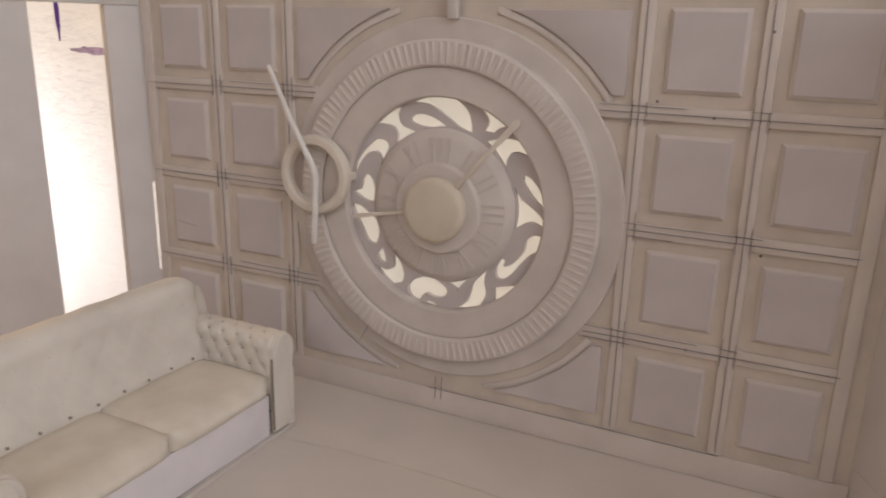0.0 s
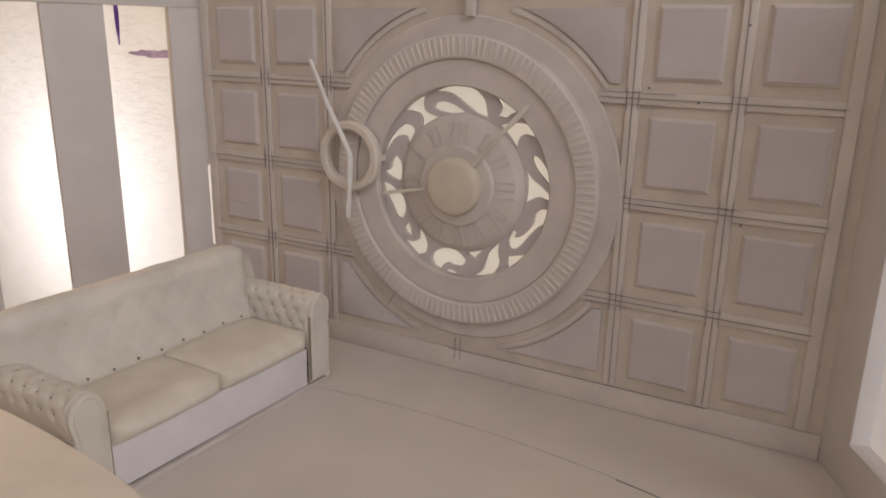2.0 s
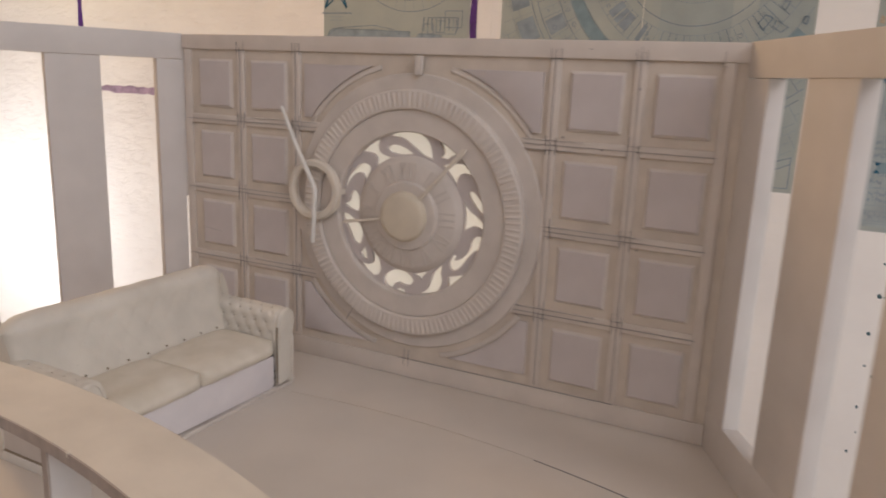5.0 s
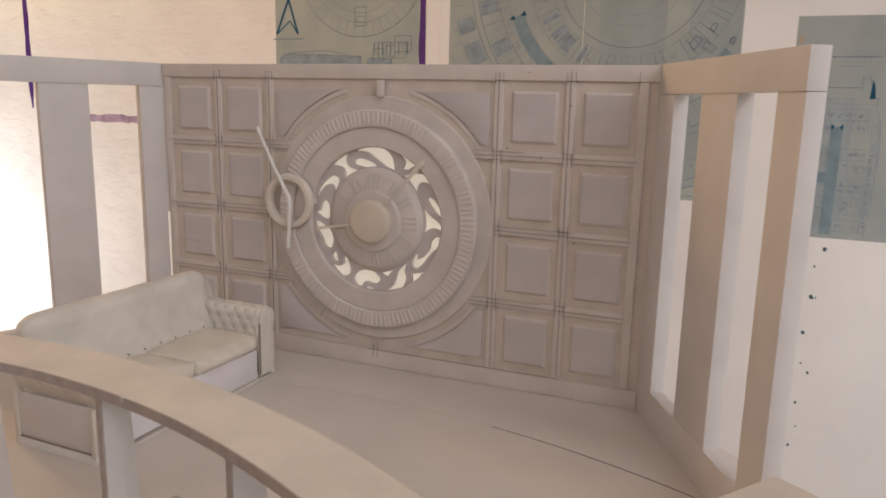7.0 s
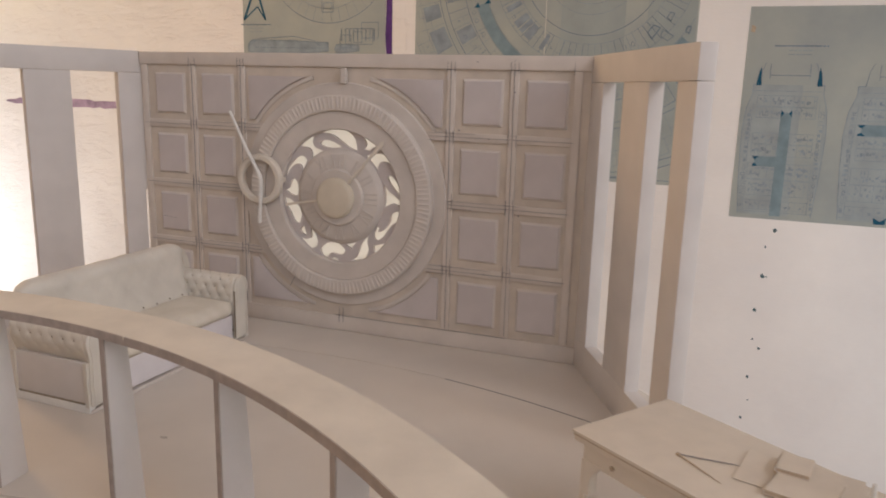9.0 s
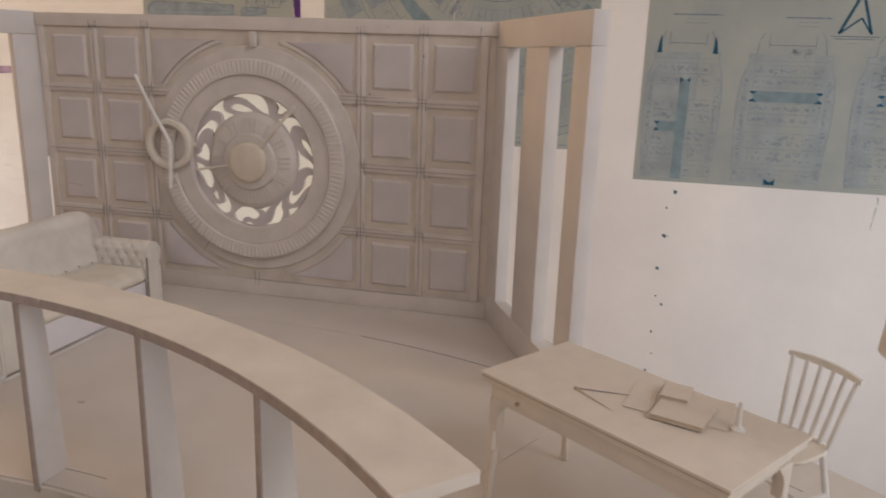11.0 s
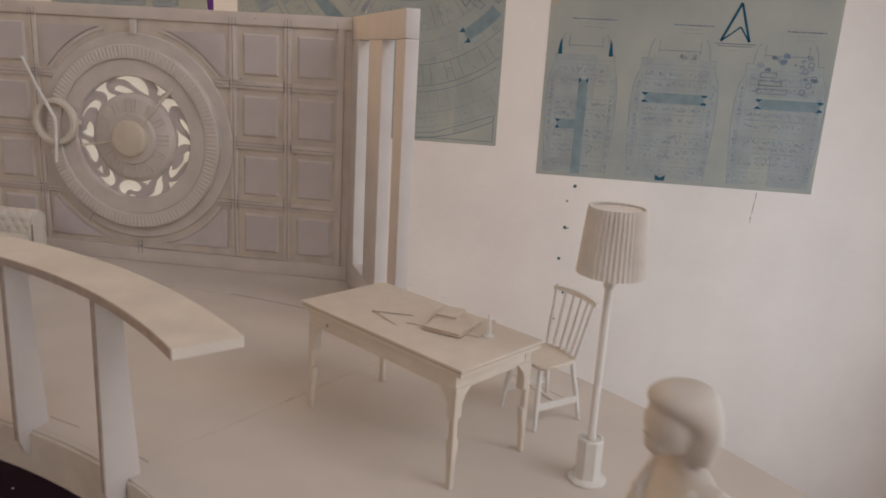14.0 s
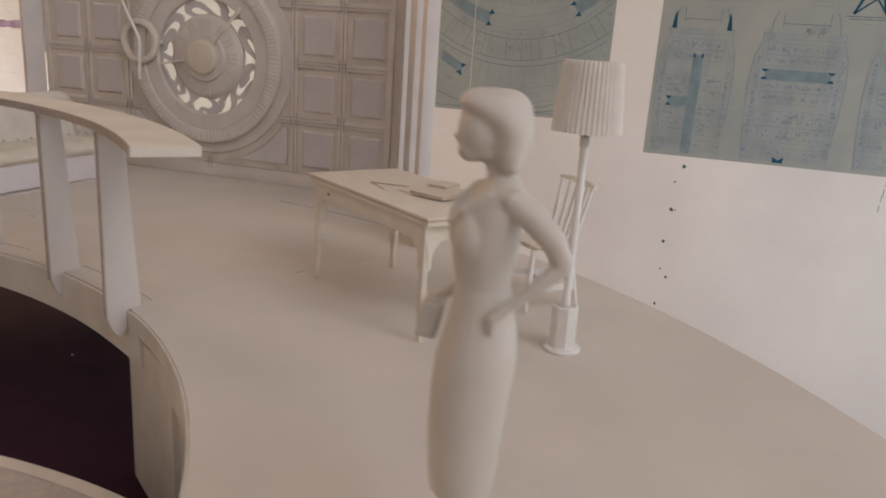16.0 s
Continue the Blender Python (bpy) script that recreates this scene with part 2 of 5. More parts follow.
def mesh_of(name, bm, mat, smooth=None):
    me = bpy.data.meshes.new(name)
    bm.normal_update()
    bm.to_mesh(me)
    bm.free()
    me.materials.append(mat)
    if smooth:
        me.shade_smooth()
        me.set_sharp_from_angle(angle=radians(smooth))
    return me


def part(name, bm, mat, parent, label="", smooth=35, m=None, kind=""):
    """Links a bmesh (or a ready mesh) as one object under a thing or a part."""
    ob = new(name, bm if isinstance(bm, bpy.types.Mesh) else mesh_of(name, bm, mat, smooth))
    ob.parent = parent
    if m is not None:
        ob.matrix_basis = m
    return tagged(ob, label, kind=kind)


def thing(name, m, label, category, group="", kind=""):
    ob = new(name)
    ob.empty_display_size = 0.01
    ob.matrix_basis = m
    return tagged(ob, label, category, group, kind)


def solid(name, bm, mat, label, category="", kind="", group="", smooth=35, m=None):
    ob = new(name, mesh_of(name, bm, mat, smooth))
    if m is not None:
        ob.matrix_basis = m
    return tagged(ob, label, category, group, kind)


# ---------------------------------------------------------------- the room round the model
FAR, SIDE, LEFT, BACK, LOW, HIGH = 2.10, 1.55, -4.4, -1.72, -1.35, 2.05


def far_wall():
    solid("wall_far", box(LEFT - 0.1, SIDE + 0.1, FAR, FAR + 0.12, LOW, HIGH), PLASTER, "old wall thickly painted white with brushed ridges and lumps", "wall", "structure")


far_wall()
solid("wall_left", box(LEFT - 0.12, LEFT, BACK, FAR, LOW, HIGH), PLASTER, "plain white painted room wall", "wall", "structure")
# the opening is added for the rear fill; no window is known here
bm = box(LEFT, -0.10, BACK - 0.12, BACK, LOW, HIGH)
bm = box(1.30, SIDE, BACK - 0.12, BACK, LOW, HIGH, bm=bm)
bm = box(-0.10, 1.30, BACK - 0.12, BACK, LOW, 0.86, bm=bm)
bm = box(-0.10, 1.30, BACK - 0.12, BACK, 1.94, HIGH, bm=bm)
solid("wall_behind", bm, PLASTER, "plain white painted room wall with an added opening behind the fill light", "wall", "structure")


def side_wall():
    # two window openings, a low one near the far wall and a high one behind the camera
    bm = None
    for y0, y1, z0, z1 in ((BACK, -1.22, LOW, HIGH), (-0.02, 0.0, LOW, HIGH), (1.7, FAR, LOW, HIGH), (0.0, 1.7, LOW, -0.95), (0.0, 1.7, 0.45, HIGH), (-1.22, -0.02, LOW, 0.66), (-1.22, -0.02, 1.78, HIGH)):
        bm = box(SIDE, SIDE + 0.12, y0, y1, z0, z1, bm=bm)
    solid("wall_window", bm, PLASTER, "white painted room wall with two window openings", "wall", "structure")


side_wall()
solid("room_floor", box(LEFT - 0.1, SIDE + 0.1, BACK - 0.1, FAR + 0.1, LOW - 0.05, LOW), ROOMFLOOR, "brown wooden room floor", "floor", "structure")
solid("ceiling", box(LEFT - 0.1, SIDE + 0.1, BACK - 0.1, FAR + 0.1, HIGH, HIGH + 0.05), ROOMCEIL, "white room ceiling", "ceiling", "structure")
# ---------------------------------------------------------------- the model's stand and floor
CX, CY = -0.089, -0.2875          # centre of the round pit
PIT, RIM, SEAM = 0.3402, 0.611, 0.5785
MID = pose(CX, CY, 0)

table = thing("table", pose(CX, CY, LOW), "brown wooden table that carries the model", "table")
part("tabletop", lathe([(0.575, 1.205), (0.58, 1.208), (0.58, 1.232), (0.577, 1.235)], 72), TABLE, table)
for k in range(4):
    a = radians(45 + 90 * k)
    part("leg", box(-0.03, 0.03, -0.03, 0.03, 0, 1.205, 0.003), TABLE, table, m=pose(0.36 * math.cos(a), 0.36 * math.sin(a), 0))
solid("table_cloth", lathe([(0.578, 0.0), (0.578, 0.0025), (0, 0.0025)], 72), PLUM, "dark plum cloth spread under the model", "cloth", m=pose(CX, CY, -0.1145))

floor = thing("floor", MID, "smooth cream painted floor boards of the model room", "floor", kind="structure")
part("floor_board", sector(PIT, SEAM, 61.515, 200, -0.0075, 0, 96), FLOOR, floor)
part("floor_board", sector(PIT, SEAM - 0.0002, 49, 61.485, -0.0075, -0.0001, 16), FLOOR, floor)
part("floor_board", sector(PIT, RIM, -160, 49, -0.0075, -0.0001, 140), FLOOR, floor)


def bay():
    """The floor of the recess between the three walls, outside the round seam."""
    inner = [((SEAM + 0.0004) * math.cos(radians(a)), (SEAM + 0.0004) * math.sin(radians(a))) for a in np.linspace(132, 49, 60)]
    outer = [(RIM * math.cos(radians(a)), RIM * math.sin(radians(a))) for a in np.linspace(49, 61, 10)]
    corners = [(0.098 - CX, 0.374 - CY), (-0.314 - CX, 0.374 - CY), (-0.408 - CX, 0.188 - CY)]
    bm = plate([inner + outer + corners], 0.0075)
    return moved(bm, pose(0, 0, 0, -90))


bm = bay()
bmesh.ops.recalc_face_normals(bm, faces=bm.faces[:])
zs = [v.co.z for v in bm.verts]
part("floor_board", moved(bm, pose(0, 0, -max(zs))), FLOOR, floor)
# pencil arcs left on the floor
part("pencil_line", sector(SEAM - 0.0009, SEAM - 0.0002, 64, 80, 0.0, 0.00012, 24), PENCIL, floor)
part("pencil_line", sector(SEAM - 0.0006, SEAM - 0.0002, 82, 97, 0.0, 0.0001, 16), CHANNEL, floor)
for a0, a1 in ((61.2, 64.2), (70.5, 74.2), (82.5, 87.0)):
    part("pencil_line", sector(0.3538, 0.3542, a0, a1, 0.0, 0.0001, 8), PENCIL, floor)
part("pencil_line", sector(0.3428, 0.3431, 62.5, 74, 0.0, 0.0001, 8), CHANNEL, floor)
part("pencil_line", box(0.445, 0.452, -0.0002, 0.0002, 0, 0.0001), PENCIL, floor, m=pose(0, 0, 0, 0, 0, 61.5))

SMUDGE = material("grey_smudge", (0.53, 0.47, 0.41), 0.8, 0.1, 300, 2000, 0.0)
part("smudge", moved(lathe([(0.0026, 0.0), (0.0016, 0.00012), (0.0, 0.00014)], 14, squash=0.6), pose(-0.1103 - CX, 0.1297 - CY, 0)), SMUDGE, floor)

# the kerb that drops from the edge of the floor into the pit
kerb = thing("pit_kerb", MID, "cream card band that faces the edge of the round pit", "kerb", kind="structure")
rows = []
for a in np.linspace(57.6, 150, 72):
    c, s, low = math.cos(radians(a)), math.sin(radians(a)), -0.0275 + 0.0040 * min(2.0, max(0.0, (a - 64) / 16))
    rows.append([(r * c, r * s, z) for r, z in ((PIT - 0.0014, low), (PIT + 0.0014, low), (PIT + 0.0014, -0.0076), (PIT - 0.0002, -0.0074), (PIT - 0.0002, -0.0012), (PIT - 0.0014, -0.0016))])
part("band", loft(rows), CARD, kerb)
part("lip", sector(PIT - 0.0012, PIT - 0.0002, -40, 59.6, -0.0105, -0.0006, 64), CARD, kerb)
# backing browner than the other card, its colour deepening the slot's shade
part("slot_backing", sector(PIT + 0.0060, PIT + 0.0080, -40, 60, -0.024, -0.0076, 64), BROWN, kerb)
part("moulding", sector(PIT + 0.0004, PIT + 0.0058, -40, 57.5, -0.0262, -0.0142, 64), CARD, kerb)
part("riser", sector(PIT + 0.0060, PIT + 0.0080, -40, 53.5, -0.112, -0.0240, 64), CARD, kerb)
# the straight cheek that stands before the riser, beside the opening
x0, y0, x1, y1 = 0.1530, 0.3118, (PIT + 0.003) * math.cos(radians(51.3)), (PIT + 0.003) * math.sin(radians(51.3))
part("cheek", box(0, math.hypot(x1 - x0, y1 - y0), 0, 0.003, -0.112, -0.0150), CARD, kerb, m=pose(x0, y0, 0, 0, 0, math.degrees(math.atan2(y1 - y0, x1 - x0))))
for a in (150, 182):
    part("upright", sector(PIT - 0.002, PIT + 0.01, a, a + 2, -0.112, -0.0076, 3), CARD, kerb)
for a in range(-150, 210, 40):
    part("support", box(0.55, 0.565, -0.01, 0.01, -0.112, -0.0076), CARD, floor, m=pose(0, 0, 0, 0, 0, a))

step = thing("pit_step", pose(0.072, -0.412, -0.112), "curved card step down in the pit, browned for the shade there", "step")
# tread and nosing take darker colours to imitate the shade in the pit
part("tread", sector(0.20, 0.36, 60, 122, 0.047, 0.052, 40), BROWN, step)
part("riser", sector(0.205, 0.352, 62, 120, 0.0, 0.047, 40), FIELD, step)
part("nosing", sector(0.352, 0.359, 60, 122, 0.052, 0.0532, 40), CHANNEL, step)

lint = moved(lathe([(0.0, 0.0), (0.0011, 0.0005), (0.0, 0.0012)], 6), pose(-0.091, 0.139, -0.112))
solid("lint", lint, SPECK, "pale speck of lint on the plum cloth", "lint")

# ---------------------------------------------------------------- the curved rail
RX, RY = -0.1225, -0.3175         # centre of the rail's curve
rail = thing("railing", pose(RX, RY, 0), "white curved railing with tapered fins at the edge of the pit", "railing")
RAIL0, RAIL1 = 45.25, 136.0
part("handrail", sector(0.3700, 0.3966, RAIL0, RAIL1, 0.0926, 0.0968, 90), CARD, rail)
# the face towards the pit is browner than the rest of the rail
part("pit_side_edge", sector(0.3694, 0.3700, RAIL0, RAIL1, 0.0927, 0.0967, 90), BROWN, rail, "brown edge on the pit side")

part("paint_drip", moved(lathe([(0.0, -0.0014), (0.0008, -0.0006), (0.0009, 0.0008), (0.0, 0.0014)], 10), pose(0.3700 * math.cos(radians(79.4)), 0.3700 * math.sin(radians(79.4)), 0.0960)), CARD, rail)


def fin():
    """A flat tapered upright; it widens downwards and hooks over the edge of the floor."""
    shape = [(0.3720, 0.0926), (0.3836, 0.0926), (0.3842, 0.0800), (0.3862, 0.0480), (0.3890, 0.0), (0.3834, 0.0), (0.3818, -0.0010), (0.3812, -0.0110), (0.3775, -0.0150), (0.3740, -0.0105), (0.3720, -0.0040)]
    return mesh_of("fin", moved(plate([shape], 0.0030, 0.0002), pose(0, -0.0015, 0)), BOARD, 35)


FIN = fin()
# thin brown facing on each fin's pit side
FIN_EDGE = mesh_of("pit_side_edge", box(0.3712, 0.3719, -0.0015, 0.0015, -0.0038, 0.0925), BROWN)
for k in range(7):
    f = part("fin", FIN, None, rail, m=pose(0, 0, 0, 0, 0, 58.25 + 11.95 * k))
    part("pit_side_edge", FIN_EDGE, None, f)

# ---------------------------------------------------------------- the panelled wall
KX, KZ = -0.1075, 0.1165          # centre of the clock
TOP = 0.2312
ROWS_Z = [0.0113, 0.0640, 0.1168, 0.1698, 0.2225]
COLS = [-0.3005, -0.2515, -0.2015, -0.0135, 0.0362, 0.0857]
FRONT, BED, HALF = 0.3477, 0.3497, 0.0033

wall = solid("wall_north", moved(plate([[(-0.3075, 0.0), (0.0925, 0.0), (0.0925, TOP), (-0.3075, TOP)], circle(KX, KZ, 0.0640)], 0.0098), pose(0, BED, 0)), CHANNEL,
             "panelled back wall of the model with pencil marks", "wall", "structure")


def strip(x0, x1, z0, z1, deep=0.0):
    part("strip", box(x0, x1, FRONT + 0.0005 - deep, BED, z0, z1, 0.00035), STRIP, wall, smooth=60)


strip(-0.3074, 0.0928, ROWS_Z[4] - HALF + 0.0015, TOP - 0.0002, 0.0004)
strip(-0.3074, 0.0928, 0.0002, ROWS_Z[0] + HALF - 0.001, 0.0004)
for x0, x1 in ((-0.3058, -0.2995), (0.0802, 0.0862)):
    strip(x0, x1, ROWS_Z[0] + HALF - 0.0008, ROWS_Z[4] - HALF + 0.0013)
for x in COLS[1:5]:
    strip(x - HALF, x + HALF, ROWS_Z[0] + HALF - 0.0008, ROWS_Z[4] - HALF + 0.0013, 0.0002)
for z in ROWS_Z[1:4]:
    for a, b in ((0, 1), (1, 2), (3, 4), (4, 5)):
        strip(COLS[a] + HALF * (a > 0) + 0.001 * (a == 0), COLS[b] - HALF * (b < 5) - 0.0055 * (b == 5), z - HALF, z + HALF)
    reach = math.sqrt(0.0930 ** 2 - (z - KZ) ** 2)
    if reach < 0.089:
        strip(COLS[2] + HALF, KX - reach + 0.002, z - HALF, z + HALF)
        strip(KX + reach - 0.002, COLS[3] - HALF, z - HALF, z + HALF)


def field(w, h, steps):
    """A raised panel, or its sloped border, front towards -y, centred."""
    return loft([[(sx * (w / 2 - i), y, sz * (h / 2 - i)) for sx, sz in ((-1, -1), (1, -1), (1, 1), (-1, 1))] for i, y in steps])


FIELDS = {}
for a, b in ((0, 1), (1, 2), (3, 4), (4, 5)):
    for k in range(4):
        w, h = round(COLS[b] - COLS[a] - 2 * HALF - 0.0110, 4), round(ROWS_Z[k + 1] - ROWS_Z[k] - 2 * HALF - 0.0110, 4)
        if (w, h) not in FIELDS:
            FIELDS[w, h] = (mesh_of("field", field(w, h, ((0.0014, 0.0), (0.0014, -0.0018), (0.0018, -0.0021))), FIELD, None),
                            mesh_of("bevel", field(w, h, ((0.0, 0.0), (0.0, -0.0006), (0.0015, -0.0017))), RELIEF, None))
        m = pose((COLS[a] + COLS[b]) / 2 + random.uniform(-0.0005, 0.0005), BED, (ROWS_Z[k] + ROWS_Z[k + 1]) / 2, 0, random.uniform(-0.4, 0.4), 0)
        f = part("field", FIELDS[w, h][0], None, wall, m=m)
        part("bevel", FIELDS[w, h][1], None, f, "cream bevelled border")


def spandrel(sx, sz):
    """The corner panel between the clock and the strips, hollowed by the clock's circle."""
    r, xo, zi, zo = 0.1012, 0.0870, 0.0600, 0.0960
    a0, a1 = math.asin(zi / r), math.asin(min(0.999, zo / r))
    curve = [(r * math.cos(a), r * math.sin(a)) for a in np.linspace(a0, a1, 14)]
    pts = [(xo, zi)] + [(min(x, xo), z) for x, z in curve] + [(xo, zo)]
    bm = plate([[(sx * x, sz * z) for x, z in pts]], 0.0019, 0.0004)
    part("spandrel", moved(bm, pose(KX, BED - 0.0018, KZ)), FIELD, wall)
    arc = [(q * math.cos(a), q * math.sin(a)) for q, turn in ((r - 0.0008, 1), (r - 0.0040, -1)) for a in np.linspace(a0 - 0.02, a1 + 0.06, 16)[::turn]]
    part("moulding", moved(plate([[(sx * x, sz * z) for x, z in arc]], 0.0010, 0.0004), pose(KX, BED - 0.0009, KZ)), RELIEF, wall)


for sx in (-1, 1):
    for sz in (-1, 1):
        spandrel(sx, sz)

# pencil lines: along the middle and the edges of the strips, with crossings
PROUD = FRONT - 0.0002


def pencil(x0, z0, x1, z1, w=0.00032):
    w *= 0.85
    long, a = math.hypot(x1 - x0, z1 - z0), math.degrees(math.atan2(z1 - z0, x1 - x0))
    part("pencil_line", box(0, long, PROUD, PROUD + 0.0004, -w / 2, w / 2), PENCIL, wall, m=pose(x0, 0, z0, 0, -a, 0))


for z in ROWS_Z[1:4]:
    for x0, x1 in ((COLS[0] - 0.003, COLS[2] + 0.03), (COLS[3] - 0.028, COLS[5] - 0.004)):
        cut = math.sqrt(max(0.0, 0.0925 ** 2 - (z - KZ) ** 2))
        x0, x1 = (x0, min(x1, KX - cut - 0.001)) if x0 < KX else (max(x0, KX + cut + 0.001), x1)
        pencil(x0, z + random.uniform(-0.0004, 0.0004), x1, z - 0.0003, 0.00028)
        end = x0 if x0 > KX else x1
        way = 1 if x0 > KX else -1
        for dz, reach in ((HALF - 0.0004, random.uniform(0.030, 0.062)), (-HALF + 0.0004, random.uniform(0.016, 0.034))):
            pencil(min(end, end + way * reach), z + dz, max(end, end + way * reach), z + dz - 0.0002, 0.00020)
for x, r0, r1 in ((COLS[1], 0.016, 0.222), (COLS[2] - 0.0004, 0.016, 0.226), (COLS[3], 0.016, 0.226), (COLS[4], 0.016, 0.228)):
    pencil(x + 0.0004, r0, x - 0.0002, r1, 0.00026)
    for z in ROWS_Z[1:4]:
        for q in (-1, 1):
            pencil(x + q * HALF * 0.9, z - 0.006 + random.uniform(-0.001, 0.001), x + q * HALF * 0.9, z + 0.006 + random.uniform(-0.003, 0.003), 0.00022)
        pencil(x - HALF * 1.2, z + HALF * 0.9, x + HALF * 1.2, z + HALF * 0.85, 0.00020)
    for q in (-1, 1):
        pencil(x + q * HALF * 0.9, 0.2185, x + q * HALF * 0.9, 0.2262, 0.00022)
    pencil(x - HALF, 0.2205, x + HALF * 1.2, 0.2204, 0.00020)
pencil(COLS[3] - 0.10, 0.0137, COLS[4] + 0.002, 0.0137, 0.00022)
for x in (KX - 0.0018, KX + 0.0018):
    pencil(x, 0.008, x + 0.0002, 0.021, 0.00026)
pencil(0.0800, 0.2195, 0.0802, 0.2265, 0.0003)
pencil(0.0790, 0.2185, 0.0815, 0.2185, 0.0003)
pencil(0.0060, 0.2262, 0.0080, 0.2262, 0.0004)
pencil(-0.2890, 0.0860, -0.2740, 0.0845, 0.00024)
for x, z in ((0.0366, 0.2047), (0.0438, 0.1126), (-0.0060, 0.1750), (0.0180, 0.1693), (0.0180, 0.0636)):
    part("pencil_dot", moved(lathe([(0.0007, 0), (0.0006, 0.0003)], 8), pose(x, PROUD + 0.0002, z, 90)), PENCIL, wall)

# ---------------------------------------------------------------- the clock in the wall
clock = thing("wall_clock", pose(KX, FRONT, KZ), "large white relief clock with a pierced ring of scrolls", "clock")


def turned(profile, n=96):
    """A body of revolution about the clock's axis; heights count out of the wall."""
    return moved(lathe(profile, n), pose(0, 0, 0, 90))


def ring(r0, r1, h0, h1, ease=0.0006, n=120):
    """A flat ring about the clock's axis with softened edges."""
    rows = []
    for k in range(n):
        a = 2 * math.pi * k / n
        c, s = math.cos(a), math.sin(a)
        rows.append([(r * c, -h, r * s) for r, h in ((r0, h0), (r1, h0), (r1, h1 - ease), (r1 - ease, h1), (r0 + ease, h1), (r0, h1 - ease))])
    return loft(rows, close=True)


part("backplate", ring(0.0560, 0.0925, -0.0034, 0.0004), RELIEF, clock)
part("plain_ring", ring(0.0548, 0.0700, 0.0004, 0.0046, 0.0009), RELIEF, clock)
part("fluted_ring", ring(0.0696, 0.0824, 0.0004, 0.0068, 0.0011), RELIEF, clock)
flute = mesh_of("flute", moved(tube([(0, 0, 0.0706), (0, 0, 0.0716), (0, 0, 0.0804), (0, 0, 0.0816)], [0.0005, 0.0011, 0.0014, 0.0007], 8), Matrix.Diagonal((1, 0.7, 1, 1)) @ pose(0, -0.0090, 0)), RELIEF, 60)
for k in range(128):
    part("flute", flute, None, clock, m=pose(0, 0, 0, 0, 360 * k / 128 + random.uniform(-0.25, 0.25), 0))


def run(points, n=8):
    """A smooth curve through points given as (degrees, millimetres) about the clock's axis."""
    ends = [points[0]] + list(points) + [points[-1]]
    out = []
    for p, q, r, t in zip(ends, ends[1:], ends[2:], ends[3:]):
        for k in range(n):
            f = k / n
            a, d = [0.5 * (2 * q[c] + (r[c] - p[c]) * f + (2 * p[c] - 5 * q[c] + 4 * r[c] - t[c]) * f * f + (3 * q[c] - p[c] - 3 * r[c] + t[c]) * f ** 3) for c in (0, 1)]
            out.append((min(d, 55.2) / 1000 * math.cos(radians(a)), min(d, 55.2) / 1000 * math.sin(radians(a))))
    return out


